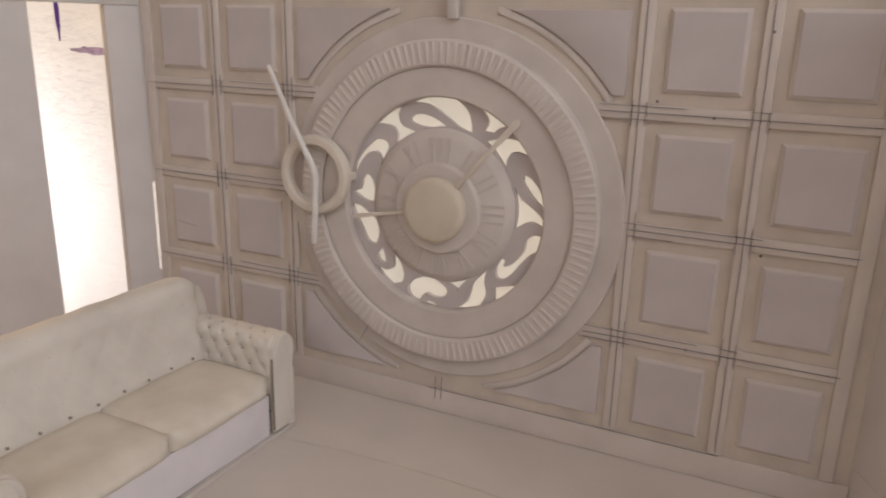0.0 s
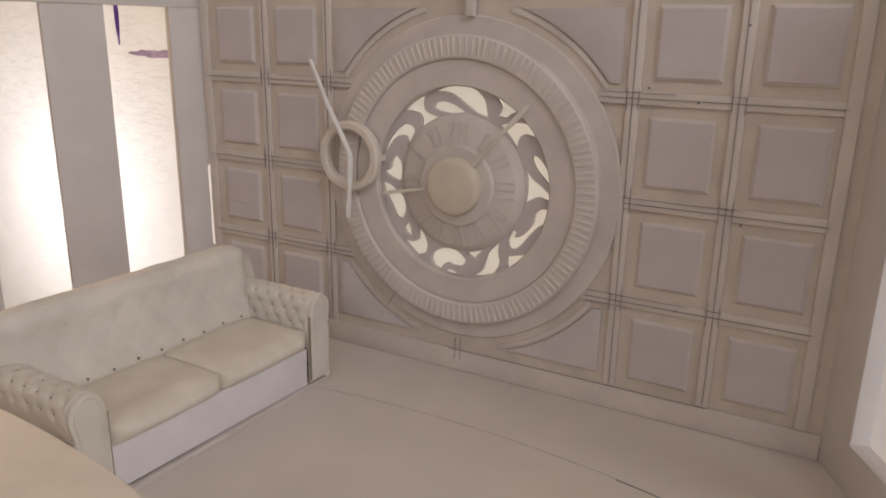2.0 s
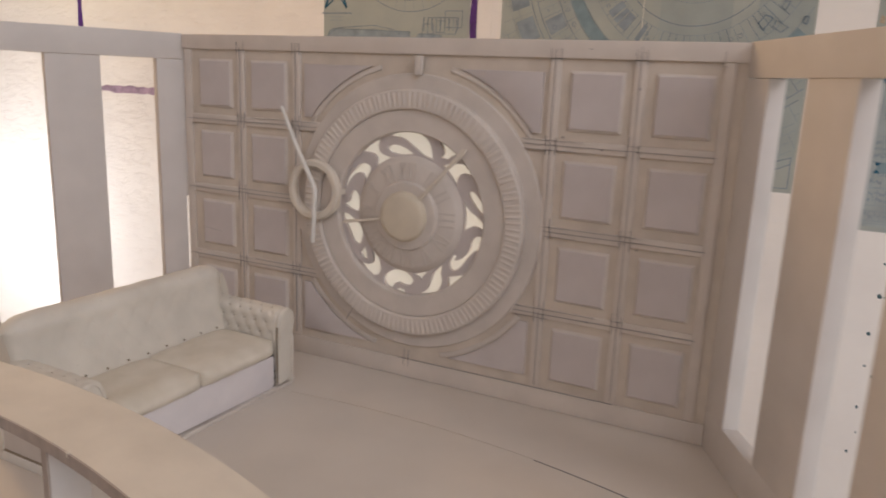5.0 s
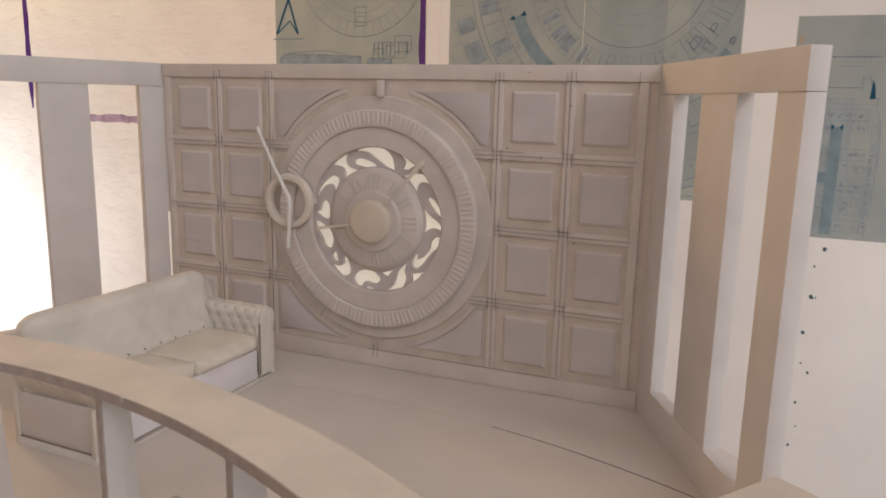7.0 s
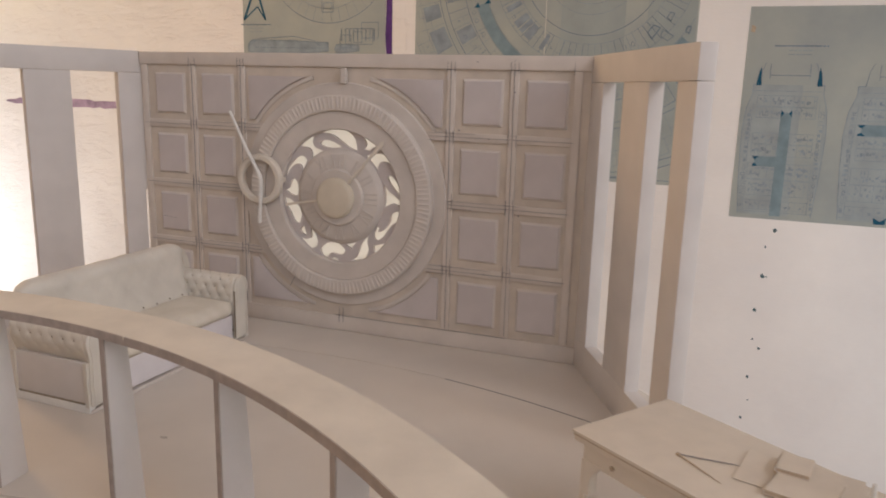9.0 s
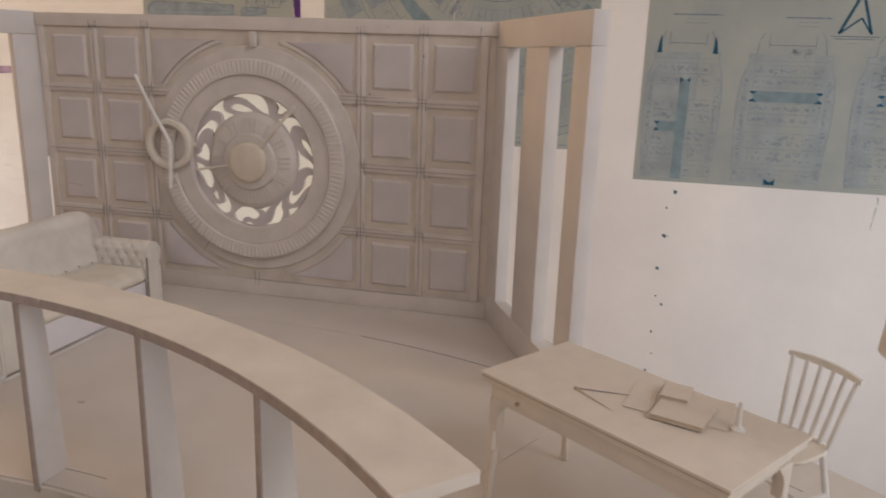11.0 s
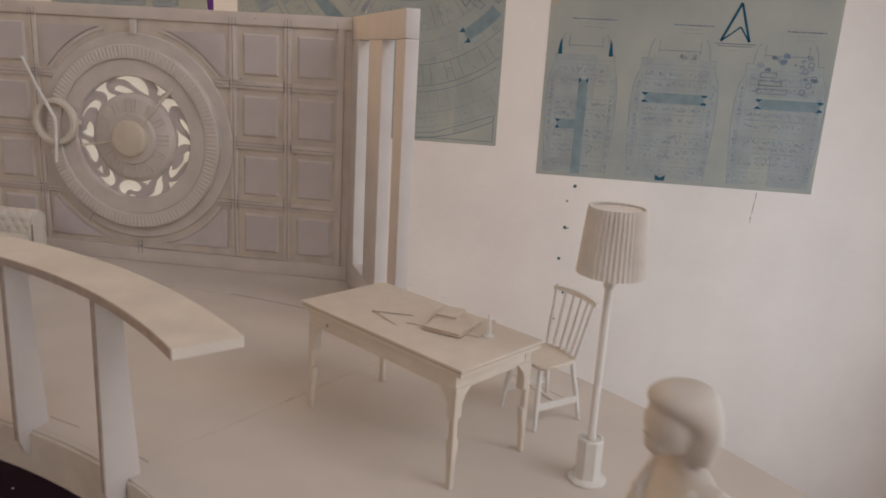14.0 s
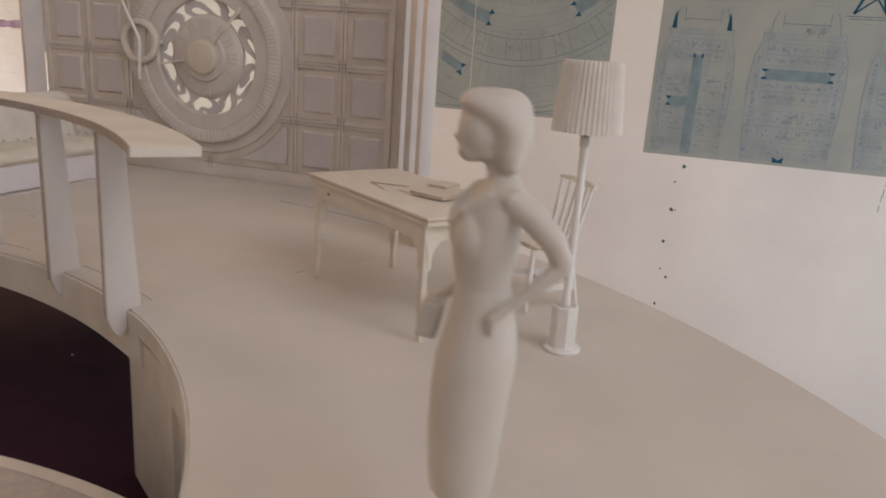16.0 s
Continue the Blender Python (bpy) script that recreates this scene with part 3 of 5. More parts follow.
def scroll_ring():
    """The pierced ring: leaves, commas, hooks and fins, each hole bounded by curved sides that meet in sharp tips."""
    hole = lambda *sides: [p for side in sides for p in run(side)]
    holes = [
        # long leaf, drop, waisted tie and hook over the top
        hole([(109, 54.4), (98, 54.9), (85, 54.6), (75, 50), (68, 41)], [(68, 41), (79, 41.5), (90, 46), (99, 51.2), (109, 54.4)]),
        hole([(88, 40.5), (95, 43.8), (104, 47.2), (111, 48), (114, 46.2), (110, 43), (101, 40.3), (88, 40.5)]),
        hole([(134, 55), (125, 55), (116, 54.5)], [(116, 54.5), (120, 51), (120.5, 45.5), (113, 40)], [(113, 40), (132, 40.3)], [(132, 40.3), (127.5, 44), (127.5, 48.5), (134, 55)]),
        hole([(171, 53.6), (160, 54.2), (150, 52.3), (142, 50), (137.5, 46), (138, 42), (145, 40.8), (155, 39.6)], [(155, 39.6), (149, 42.5), (147.5, 46), (152, 49.8), (162, 52.2), (171, 53.6)]),
    ]
    holes += [
        # drop, split leaf, small tip and cup
        hole([(178, 52.8), (175, 49), (169, 48.2), (164.5, 46), (167, 42), (174, 40), (182, 40.5), (183, 43.5), (181, 48), (178, 52.8)]),
        hole([(184.5, 54.2), (186, 49), (190, 45), (197, 40.8), (207, 41.5), (213, 46.5)], [(213, 46.5), (209, 50.2), (199, 51), (191, 53.2), (184.5, 54.2)]),
        hole([(217, 44), (222.5, 45.5), (228, 48.8)], [(228, 48.8), (223, 50.4), (219, 49.8)], [(219, 49.8), (217, 44)]),
        hole([(222, 54.2), (227, 52.3), (231, 49.7), (232, 45.5), (224.5, 40)], [(224.5, 40), (234, 41), (241, 45), (242.5, 50), (238, 55.1)], [(238, 55.1), (222, 54.2)]),
    ]
    holes += [
        # kidney with its eye, notch, long S and corner
        hole([(257, 55), (251, 54.2), (247.5, 50), (250, 44.5), (257, 40.4), (266, 39.8), (273, 42.8), (275, 46), (271, 49), (266, 49.6), (261, 49), (258, 51), (257, 55)]),
        hole([(260, 55.2), (263, 52.6), (267, 53.2), (268, 55.2)], [(268, 55.2), (260, 55.2)]),
        hole([(275.5, 40.8), (283, 40.1), (291.5, 40)], [(291.5, 40), (285, 42.8), (283, 46)], [(283, 46), (280.5, 43), (275.5, 40.8)]),
        hole([(279, 54.6), (286, 52), (291, 47), (297, 42), (310, 39.6)], [(310, 39.6), (304, 44), (301, 50), (294, 55)], [(294, 55), (279, 54.6)]),
        hole([(308, 49), (313.5, 51.4), (319.5, 54.9)], [(319.5, 54.9), (303.5, 55.2)], [(303.5, 55.2), (308, 49)]),
    ]
    holes += [
        # knotted bar, fin with its leaf, wing and the gap under the hand
        hole([(325, 40), (326.5, 42.3), (322.5, 43.6), (327, 46.2), (338, 48), (345, 47.2), (350, 50.5), (350.5, 55)], [(350.5, 55), (341.5, 55.2)], [(341.5, 55.2), (339, 51.8), (331, 49.6), (322, 49.2), (315, 48), (313.5, 45), (317, 41.8), (325, 40)]),
        hole([(21.5, 40.8), (11, 43.3), (4, 49.6), (-1.5, 54.4), (-5, 55)], [(-5, 55), (-3, 47.8), (-5, 43.6), (-9.5, 40)], [(-9.5, 40), (2, 40.5), (21.5, 40.8)]),
        hole([(3.5, 55), (11, 54), (17, 52.4), (23.5, 49.5), (24.5, 47), (21, 46), (15, 47.5), (9, 50.5), (3.5, 55)]),
        hole([(57, 41.3), (50, 48), (43, 53.4), (37, 54.8), (31, 54.5)], [(31, 54.5), (36, 51.6), (40, 47.8), (38.5, 43.5), (33.5, 40)], [(33.5, 40), (45, 40.6), (57, 41.3)]),
        hole([(68.5, 53.8), (62, 54.5), (52, 55)], [(52, 55), (55, 50.5), (56, 47)], [(56, 47), (62, 45)], [(62, 45), (62.5, 50), (68.5, 53.8)]),
    ]
    return moved(plate([circle(0, 0, 0.0556)] + holes + [circle(0, 0, 0.0330)], 0.0026), pose(0, -0.0002, 0))


# ring wears the darker field colour to imitate its backlit shade
part("scroll_ring", scroll_ring(), FIELD, clock, "pierced scrollwork ring")
part("dial", turned([(0.0396, -0.002), (0.0396, 0.0006), (0.0390, 0.0014), (0.0360, 0.0036), (0.0350, 0.0042), (0.0236, 0.0054), (0.0230, 0.0074), (0.0222, 0.0080), (0.0, 0.0080)]), RELIEF, clock)
part("boss", turned([(0.0166, 0.0074), (0.0166, 0.0106), (0.0161, 0.0121), (0.0150, 0.0130), (0.0130, 0.0134), (0.0, 0.0136)]), IVORY, clock, "yellowed cream central boss")
NUMERALS = ["XII", "I", "II", "III", "IV", "V", "VI", "VII", "VIII", "IX", "X", "XI"]


def numeral(text):
    """Raised bars that spell a Roman numeral, on the sloping dial."""
    bm, x, pitch = None, 0.0, 0.0026
    wide = sum(pitch * (1.6 if c in "VX" else 1.0) for c in text)
    x = -wide / 2
    for c in text:
        step = pitch * (1.6 if c in "VX" else 1.0)
        for lean in {"I": (0,), "V": (-11, 11), "X": (-16, 16)}[c]:
            dx = 0 if c != "V" else 0.0009 * (1 if lean < 0 else -1)
            one = box(-0.00046, 0.00046, -0.0005, 0.0006, -0.0042, 0.0042)
            bm = join(bm, moved(one, pose(x + step / 2 - dx, 0, 0, 0, lean, 0)))
        x += step
    return moved(bm, pose(0, -0.0047, 0.0292, -6.0) @ Matrix.Diagonal((1.60, 1, 1.45, 1)))


for k, text in enumerate(NUMERALS):
    part("numeral", numeral(text), RELIEF, clock, m=pose(0, 0, 0, 0, 30 * k, 0), smooth=None)


def hand(long, w, name, angle, out):
    bm = plate([[(-w, 0.012), (-w * 0.8, long * 0.7), (-w * 1.3, long - 0.002), (0, long), (w * 1.3, long - 0.002), (w * 0.8, long * 0.7), (w, 0.012)]], 0.0014, 0.0002)
    part(name, moved(bm, pose(0, -out, 0)), CARD, clock, m=pose(0, 0, 0, 0, angle, 0))


hand(0.0640, 0.0013, "minute_hand", 42, 0.0102)
hand(0.0490, 0.0010, "hour_hand", 259, 0.0090)
part("keystone", box(0.0018, 0.0066, -0.0040, 0.0, 0.0915, 0.1035, 0.0004), RELIEF, clock)
pl = lambda x0, z0, x1, z1: part("pencil_line", box(0, math.hypot(x1 - x0, z1 - z0), -0.0072, -0.0067, -0.00012, 0.00012), PENCIL, clock, m=pose(x0, 0, z0, 0, -math.degrees(math.atan2(z1 - z0, x1 - x0)), 0))
pl(-0.040, -0.0705, -0.0455, -0.0800)

# the small dial at the clock's side: a ring on a peg, with a bent pointer
small = thing("side_dial", pose(-0.1788, FRONT, 0.1272), "white ring with a long bent pointer beside the clock", "dial")
part("ring", ring(0.0157, 0.0212, 0.0070, 0.0120, 0.0012, 64), CARD, small)
part("peg", box(0.0150, 0.0200, -0.0072, 0.0, -0.0020, 0.0020, 0.0003), CARD, small)
part("pointer", tube([(-0.0290, -0.0080, 0.0555), (-0.013, -0.0122, 0.0292), (0.0042, -0.0160, 0.0040), (0.0052, -0.0162, 0.0), (0.0046, -0.0160, -0.012), (0.0026, -0.0155, -0.0360)], [0.0011, 0.0014, 0.0017, 0.0017, 0.0016, 0.0015], 10), WHITE, small)

# ---------------------------------------------------------------- the two side walls with tall openings
SILL, HEAD, THICK, WALL_END = 0.0230, 0.2130, 0.0090, 0.1690


def open_wall(name, m, posts, label):
    """A wall of boards: bottom rail, posts and top beam, with tall openings between the posts."""
    w = thing(name, m, label, "wall", kind="structure")
    lo, hi = posts[0][0], posts[-1][1]
    part("bottom_rail", box(lo, hi, 0, THICK, 0.0, SILL, 0.0003), BOARD, w)
    part("top_beam", box(lo, hi, -0.0003, THICK, HEAD, TOP + 0.0004, 0.0003), BOARD, w)
    for a, b in posts:
        part("post", box(a, b, 0, THICK, SILL, HEAD - 0.0003, 0.0003), BOARD, w)
    part("pencil_line", box(max(lo, hi - 0.105) if lo >= 0 else lo + 0.06, hi - 0.003, -0.0005, -0.0003, HEAD - 0.0003, HEAD - 0.0001), CHANNEL, w)
    return w


open_wall("wall_east", pose(0.0922, 0.3500, 0, 0, 0, -63.5), [(0.0, 0.0262), (0.0655, 0.1080), (0.1460, WALL_END)], "white foam board side wall with tall openings")
west = open_wall("wall_west", pose(-0.3072, 0.3510, 0, 0, 0, 63.5), [(-WALL_END, -0.1370), (-0.0965, -0.0608), (-0.0215, -0.0028)], "white foam board side wall with tall openings")
for z0, z1 in ((0.0, 0.050), (0.108, TOP)):
    part("filler", box(-0.0028, -0.0012, 0.0002, THICK, z0, z1), BOARD, west)
# ---------------------------------------------------------------- the sofa
def tuft(u, v, du, dv):
    """Depth of diamond buttoning at (u, v): 1 at a button, with creases that run between buttons."""
    best = 9.0
    for i in (-1, 0, 1):
        for j in (-1, 0, 1, 2):
            row = math.floor(v / dv) + j
            col = math.floor(u / du) + i
            bu, bv = (col + (0.5 if row % 2 else 0.0)) * du, row * dv
            best = min(best, math.hypot((u - bu) / du, (v - bv) / dv))
    p, q = u / du + v / dv / 2, u / du - v / dv / 2
    crease = min(abs(p - round(p)), abs(q - round(q)))
    return math.exp(-(best / 0.20) ** 2) + 0.35 * math.exp(-(crease / 0.10) ** 2)


def padded(profile, length, du, dv, deep, nu=84, close=True, end=0.0015, side=1):
    """A padded body: a profile in x and z, given as (x, z, depth of buttoning) along it, drawn out along y."""
    made = bmesh.new()
    dist = [0.0]
    for a, b in zip(profile, profile[1:]):
        dist.append(dist[-1] + math.hypot(b[0] - a[0], b[1] - a[1]))
    total = dist[-1]
    steps = max(24, int(total / 0.0012))
    pts = []
    for k in range(steps + 1):
        d = total * k / steps
        j = max(i for i in range(len(dist) - 1) if dist[i] <= d + 1e-9)
        f = (d - dist[j]) / max(1e-9, dist[j + 1] - dist[j])
        pts.append((*[profile[j][c] + (profile[j + 1][c] - profile[j][c]) * f for c in range(3)], d))
    grid = []
    for i in range(nu + 1):
        y = length * (i / nu - 0.5)
        near = max(0.0, 1 - length * min(i, nu - i) / nu / end)
        row = []
        for k, (x, z, t, d) in enumerate(pts):
            a, b = pts[max(0, k - 1)], pts[min(steps, k + 1)]
            nx, nz = side * (b[1] - a[1]), -side * (b[0] - a[0])
            n = math.hypot(nx, nz) or 1
            push = -deep * t * tuft(y, d, du, dv) - end * 0.9 * (1 - math.sqrt(1 - near * near))
            push += 0.0005 * noise.noise(Vector((x, y, z)) * 95) * (1 - near)
            row.append(made.verts.new((x + nx / n * push, y, z + nz / n * push)))
        grid.append(row)
    for a, b in zip(grid, grid[1:]):
        for k in range(steps):
            made.faces.new((a[k], b[k], b[k + 1], a[k + 1]))
    made.faces.new(grid[0])
    made.faces.new(grid[-1][::-1])
    if close:
        for a, b in zip(grid, grid[1:]):
            made.faces.new((a[-1], b[-1], b[0], a[0]))
    bmesh.ops.recalc_face_normals(made, faces=made.faces[:])
    return made


def spot(profile, length, du, dv, deep, side=1):
    """Places of the buttons on a padded body of that profile."""
    dist, places = [0.0], []
    for a, b in zip(profile, profile[1:]):
        dist.append(dist[-1] + math.hypot(b[0] - a[0], b[1] - a[1]))
    for row in range(1, int(dist[-1] / dv) + 1):
        d = row * dv
        j = max(i for i in range(len(dist) - 1) if dist[i] <= d)
        f = (d - dist[j]) / (dist[j + 1] - dist[j])
        x, z, t = [profile[j][c] + (profile[j + 1][c] - profile[j][c]) * f for c in range(3)]
        if t < 0.5:
            continue
        n = int(length / du) + 2
        for col in range(-n, n):
            y = (col + (0.5 if row % 2 else 0.0)) * du
            if abs(y) < length / 2 - 0.004:
                w = Vector((profile[j + 1][1] - profile[j][1], 0, -(profile[j + 1][0] - profile[j][0]))).normalized() * side
                places.append((x - w.x * deep * 1.1, y, z - w.z * deep * 1.1))
    return places


def smooth_profile(points, times=3):
    for _ in range(times):
        cut = [points[0]]
        for a, b in zip(points, points[1:]):
            cut += [tuple(a[c] * 0.75 + b[c] * 0.25 for c in range(3)), tuple(a[c] * 0.25 + b[c] * 0.75 for c in range(3))]
        points = cut + [points[-1]]
    return points


def sofa():
    """Front towards +x; the local origin lies at the middle of the front edge on the floor."""
    s = thing("chesterfield_sofa", pose(-0.1700, 0.2185, 0, 0, 0, -1.5), "white buttoned leather sofa with rolled arms", "sofa")
    long, arm, deep = 0.1660, 0.0185, 0.0710
    inner = long - 2 * arm
    back = smooth_profile([(-0.0420, 0.024, 1), (-0.0455, 0.036, 1), (-0.0500, 0.050, 1), (-0.0530, 0.062, 1), (-0.0525, 0.072, 1), (-0.0580, 0.0770, 0.4), (-0.0680, 0.0760, 0), (-0.0725, 0.0700, 0), (-0.0705, 0.0620, 0), (-0.0660, 0.0550, 0), (-0.0660, 0.0070, 0)])
    part("backrest", padded(back, 0.1560, 0.0150, 0.0105, 0.00045, 130, end=0.0150), LEATHER, s, "buttoned leather backrest", smooth=80, m=pose(0, -0.0008, 0))
    knob = mesh_of("button", lathe([(0.0, -0.0003), (0.00046, -0.0002), (0.0004, 0.0001), (0.0, 0.0002)], 8), BUTTON, 60)
    # these two button meshes are dark to paint the shade of their pits
    dot = mesh_of("button", lathe([(0.0, -0.0004), (0.0006, -0.0002), (0.0005, 0.0001), (0.0, 0.0002)], 8), RECESS_SHADE, 60)
    stud = mesh_of("button", lathe([(0.0, -0.0004), (0.0008, -0.0002), (0.0007, 0.0002), (0.0, 0.0003)], 8), RECESS_SHADE, 60)
    for x, y, z in spot(back, inner, 0.0150, 0.0105, 0.00022):
        part("button", knob, None, s, m=pose(x, y, z, 0, 80, 0))
    # a row of deep-set buttons where the back meets the seat
    for k in range(9):
        part("button", stud, None, s, m=pose(-0.0452, (k - 4) * 0.0142, 0.0374 + 0.0004 * (k % 2), 0, 60, 0))
    roll = smooth_profile([(0.0, 0.024, 1), (-0.0008, 0.034, 1), (0.0, 0.0440, 1), (0.0002, 0.0515, 1), (0.0050, 0.0552, 0.9), (0.0125, 0.0552, 0.9), (0.0172, 0.0510, 0.9), (0.0176, 0.0430, 0.8), (0.0150, 0.0365, 0), (0.0125, 0.0320, 0), (0.0125, 0.0100, 0)])
    for sy in (-1, 1):
        turn = pose(-0.0340, sy * inner / 2, 0, 0, 0, 90 * sy)
        a = part("arm", padded(roll, 0.0646, 0.0092, 0.0072, 0.0014, 64, side=-1), LEATHER, s, "rolled leather arm", smooth=80, m=turn)
        for x, y, z in spot(roll, 0.0600, 0.0092, 0.0072, 0.0014, -1):
            part("button", dot, None, a, m=pose(x, y, z, 0, -80, 0))
        # scroll-fronted facing of the arm
        face = [(0.0, 0.004), (0.0156, 0.004), (0.0160, 0.0042), (0.0160, 0.030), (0.0150, 0.035), (0.0162, 0.0395), (0.0176, 0.0455), (0.0160, 0.0515), (0.0105, 0.0553), (0.0045, 0.0541), (0.0005, 0.0490), (0.0, 0.040), (0.0, 0.004)]
        face = [p[:2] for p in smooth_profile([(x, z, 0) for x, z in face], 2)]
        f = part("arm_facing", moved(plate([[(x, z) for x, z in face]], 0.0026, 0.0005), pose(0, -0.0013, 0)), LEATHER, s, m=pose(-0.0010, sy * inner / 2, 0, 0, 0, 90) @ Matrix.Diagonal((sy, 1, 1, 1)))
        ridge = [(x * 0.72 + 0.0022, 0.0, z * 0.96 + 0.0012) for x, z in face[4:-4]]
        part("piping", tube([(x, 0.0, z) for x, _, z in ridge], 0.0006, 6), LEATHER, f, m=pose(0, -0.0014, 0))
        # thin dark strips laid on the arm's seams in place of their shade
        part("shade_strip", box(-0.0625, -0.0040, -0.0016, 0.0016, 0.0050, 0.0062), RECESS_SHADE, s, m=pose(0, sy * (inner / 2 + 0.0152), 0))
        part("shade_strip", box(-0.0010, 0.0004, -0.00016, 0.00016, 0.0050, 0.0440), RECESS_SHADE, s, m=pose(0, sy * (inner / 2 + 0.0001), 0))
        part("side_panel", box(-0.0640, -0.0025, -0.0012, 0.0012, 0.0062, 0.0330, 0.0002), BOARD, s, m=pose(0, sy * (inner / 2 + 0.0150), 0))
        for x in (-0.0655, -0.0040):
            part("side_stile", box(x, x + 0.0032, -0.0012, 0.0012, 0.0040, 0.0335, 0.0003), LEATHER, s, m=pose(0, sy * (inner / 2 + 0.0164), 0))
        part("side_plinth", box(-0.0660, -0.0005, -0.0022, 0.0022, 0.0, 0.0052, 0.0004), WHITE, s, m=pose(0, sy * (inner / 2 + 0.0152), 0))
    w = inner / 2
    for y0, y1, lift in ((-w + 0.0004, 0.0005, 0.0), (-0.0005, w - 0.0004, 0.0003)):
        part("seat_cushion", cushion(-0.0470, -0.0004, y0, y1, 0.0240, 0.0362 + lift), CUSHION, s, "yellowed leather seat cushion", smooth=80)
    part("seat_base", box(-0.0660, -0.0060, -w + 0.0003, w - 0.0003, 0.0052, 0.0235), WHITE, s)
    part("front_panel", moved(box(-0.0012, 0.0010, -w + 0.0012, w - 0.0014, 0.0034, 0.0254, 0.0002), pose(-0.0030, 0, 0, -0.9, 0, 0)), PANEL, s, "plain white card panel under the seat")
    # dark strip put in for the shade between panel and seat base
    part("shade_strip", box(-0.0060, -0.0052, -w + 0.0003, w - 0.0003, 0.0060, 0.0250), RECESS_SHADE, s, "dark strip painted for the shade behind the front panel")
    part("plinth", box(-0.0050, 0.0001, -w - 0.0168, w + 0.0168, 0.0, 0.0024, 0.0005), RELIEF, s)
    part("back_panel", box(-0.0690, -0.0662, -w - 0.012, w + 0.012, 0.0, 0.056, 0.0003), WHITE, s)
    part("bottom", box(-0.0660, -0.0052, -w - 0.0100, w + 0.0100, 0.0010, 0.0050), WHITE, s)
    return s


def cushion(x0, x1, y0, y1, z0, z1):
    """A plump, slightly slumped seat cushion with soft lumps; its front rolls over the edge of the seat."""
    bm = box(x0, x1, y0, y1, z0, z1)
    bmesh.ops.subdivide_edges(bm, edges=bm.edges[:], cuts=17, use_grid_fill=True)
    cx, cy, cz = (x0 + x1) / 2, (y0 + y1) / 2, (z0 + z1) / 2
    hx, hy, hz = (x1 - x0) / 2, (y1 - y0) / 2, (z1 - z0) / 2
    for v in bm.verts:
        u, w, t = (v.co.x - cx) / hx, (v.co.y - cy) / hy, (v.co.z - cz) / hz
        puff = (1 - u ** 6) * (1 - w ** 6)
        lump = noise.noise(Vector((v.co.x, v.co.y, 0)) * 70) + 0.45 * noise.noise(Vector((v.co.x, v.co.y, 0.3)) * 190)
        v.co.z = cz + t * hz * (0.70 + 0.50 * puff) + 0.0010 * lump * puff
        v.co.x += 0.0034 * (1 - t * t) * max(0.0, (u - 0.7) / 0.3) * (1 - w ** 6) + 0.0005 * lump * (u > 0.9)
        for c, f, other in ((0, u, w), (1, w, u)):
            v.co[c] -= 0.0016 * f * max(0.0, abs(other) - 0.75) * abs(f) ** 8 * 4
    return bm


sofa()

# ---------------------------------------------------------------- the desk, and what lies on it
DESK = pose(0.2013, 0.0902, 0, 0, 0, -36.2)
DTOP = 0.0645


def leg_profile():
    """A carved flat leg: tapered, with a bracket at the top and a stepped swelling below the knee."""
    out = [(0.0, 0.0525), (0.0, 0.0), (0.0019, 0.0), (0.0030, 0.0120), (0.0042, 0.0205), (0.0045, 0.0256), (0.0027, 0.0266), (0.0025, 0.0366), (0.0052, 0.0376), (0.0052, 0.0440), (0.0070, 0.0476), (0.0115, 0.0525)]
    return out


def desk():
    d = thing("writing_desk", DESK, "white wooden writing desk with carved tapering legs", "desk")
    part("tabletop", box(-0.0624, 0.0624, -0.0312, 0.0312, 0.0630, DTOP, 0.0005), OFFWHITE, d)
    part("under_top", box(-0.0617, 0.0617, -0.0306, 0.0306, 0.0620, 0.0630, 0.0002), PAGES, d, "thin brown edge under the top")
    part("frame", box(-0.0614, 0.0614, -0.0304, 0.0304, 0.0598, 0.0620, 0.0003), OFFWHITE, d)
    for sy in (-1, 1):
        part("apron", box(-0.0566, 0.0566, sy * 0.0274 - 0.0012, sy * 0.0274 + 0.0012, 0.0512, 0.0598, 0.0002), OFFWHITE, d)
    for sx in (-1, 1):
        part("apron", box(sx * 0.0556 - 0.0012, sx * 0.0556 + 0.0012, -0.0282, 0.0282, 0.0512, 0.0598, 0.0002), OFFWHITE, d)
    one = plate([leg_profile()], 0.0030, 0.0002)
    two = moved(plate([leg_profile()], 0.0030, 0.0002), pose(0, 0, 0, 0, 0, 90) @ pose(0, -0.0030, 0))
    leg = mesh_of("leg", join(join(one, two), box(0.0005, 0.0050, 0.0005, 0.0050, 0.0365, 0.0597)), OFFWHITE, 35)
    for k, (sx, sy) in enumerate(((-1, -1), (1, -1), (1, 1), (-1, 1))):
        part("leg", leg, None, d, m=pose(sx * 0.0576, sy * 0.0290, 0, 0, 0, 90 * k))
    part("drawer_knob", moved(lathe([(0.0, 0.0), (0.0009, 0.0004), (0.0011, 0.0012), (0.0, 0.0018)], 12), pose(-0.0400, -0.0286, 0.0555, 90)), EDGE, d)


desk()


def on_desk(x, y, turn, z=0.0):
    return DESK @ pose(x, y, DTOP + z, 0, 0, turn)


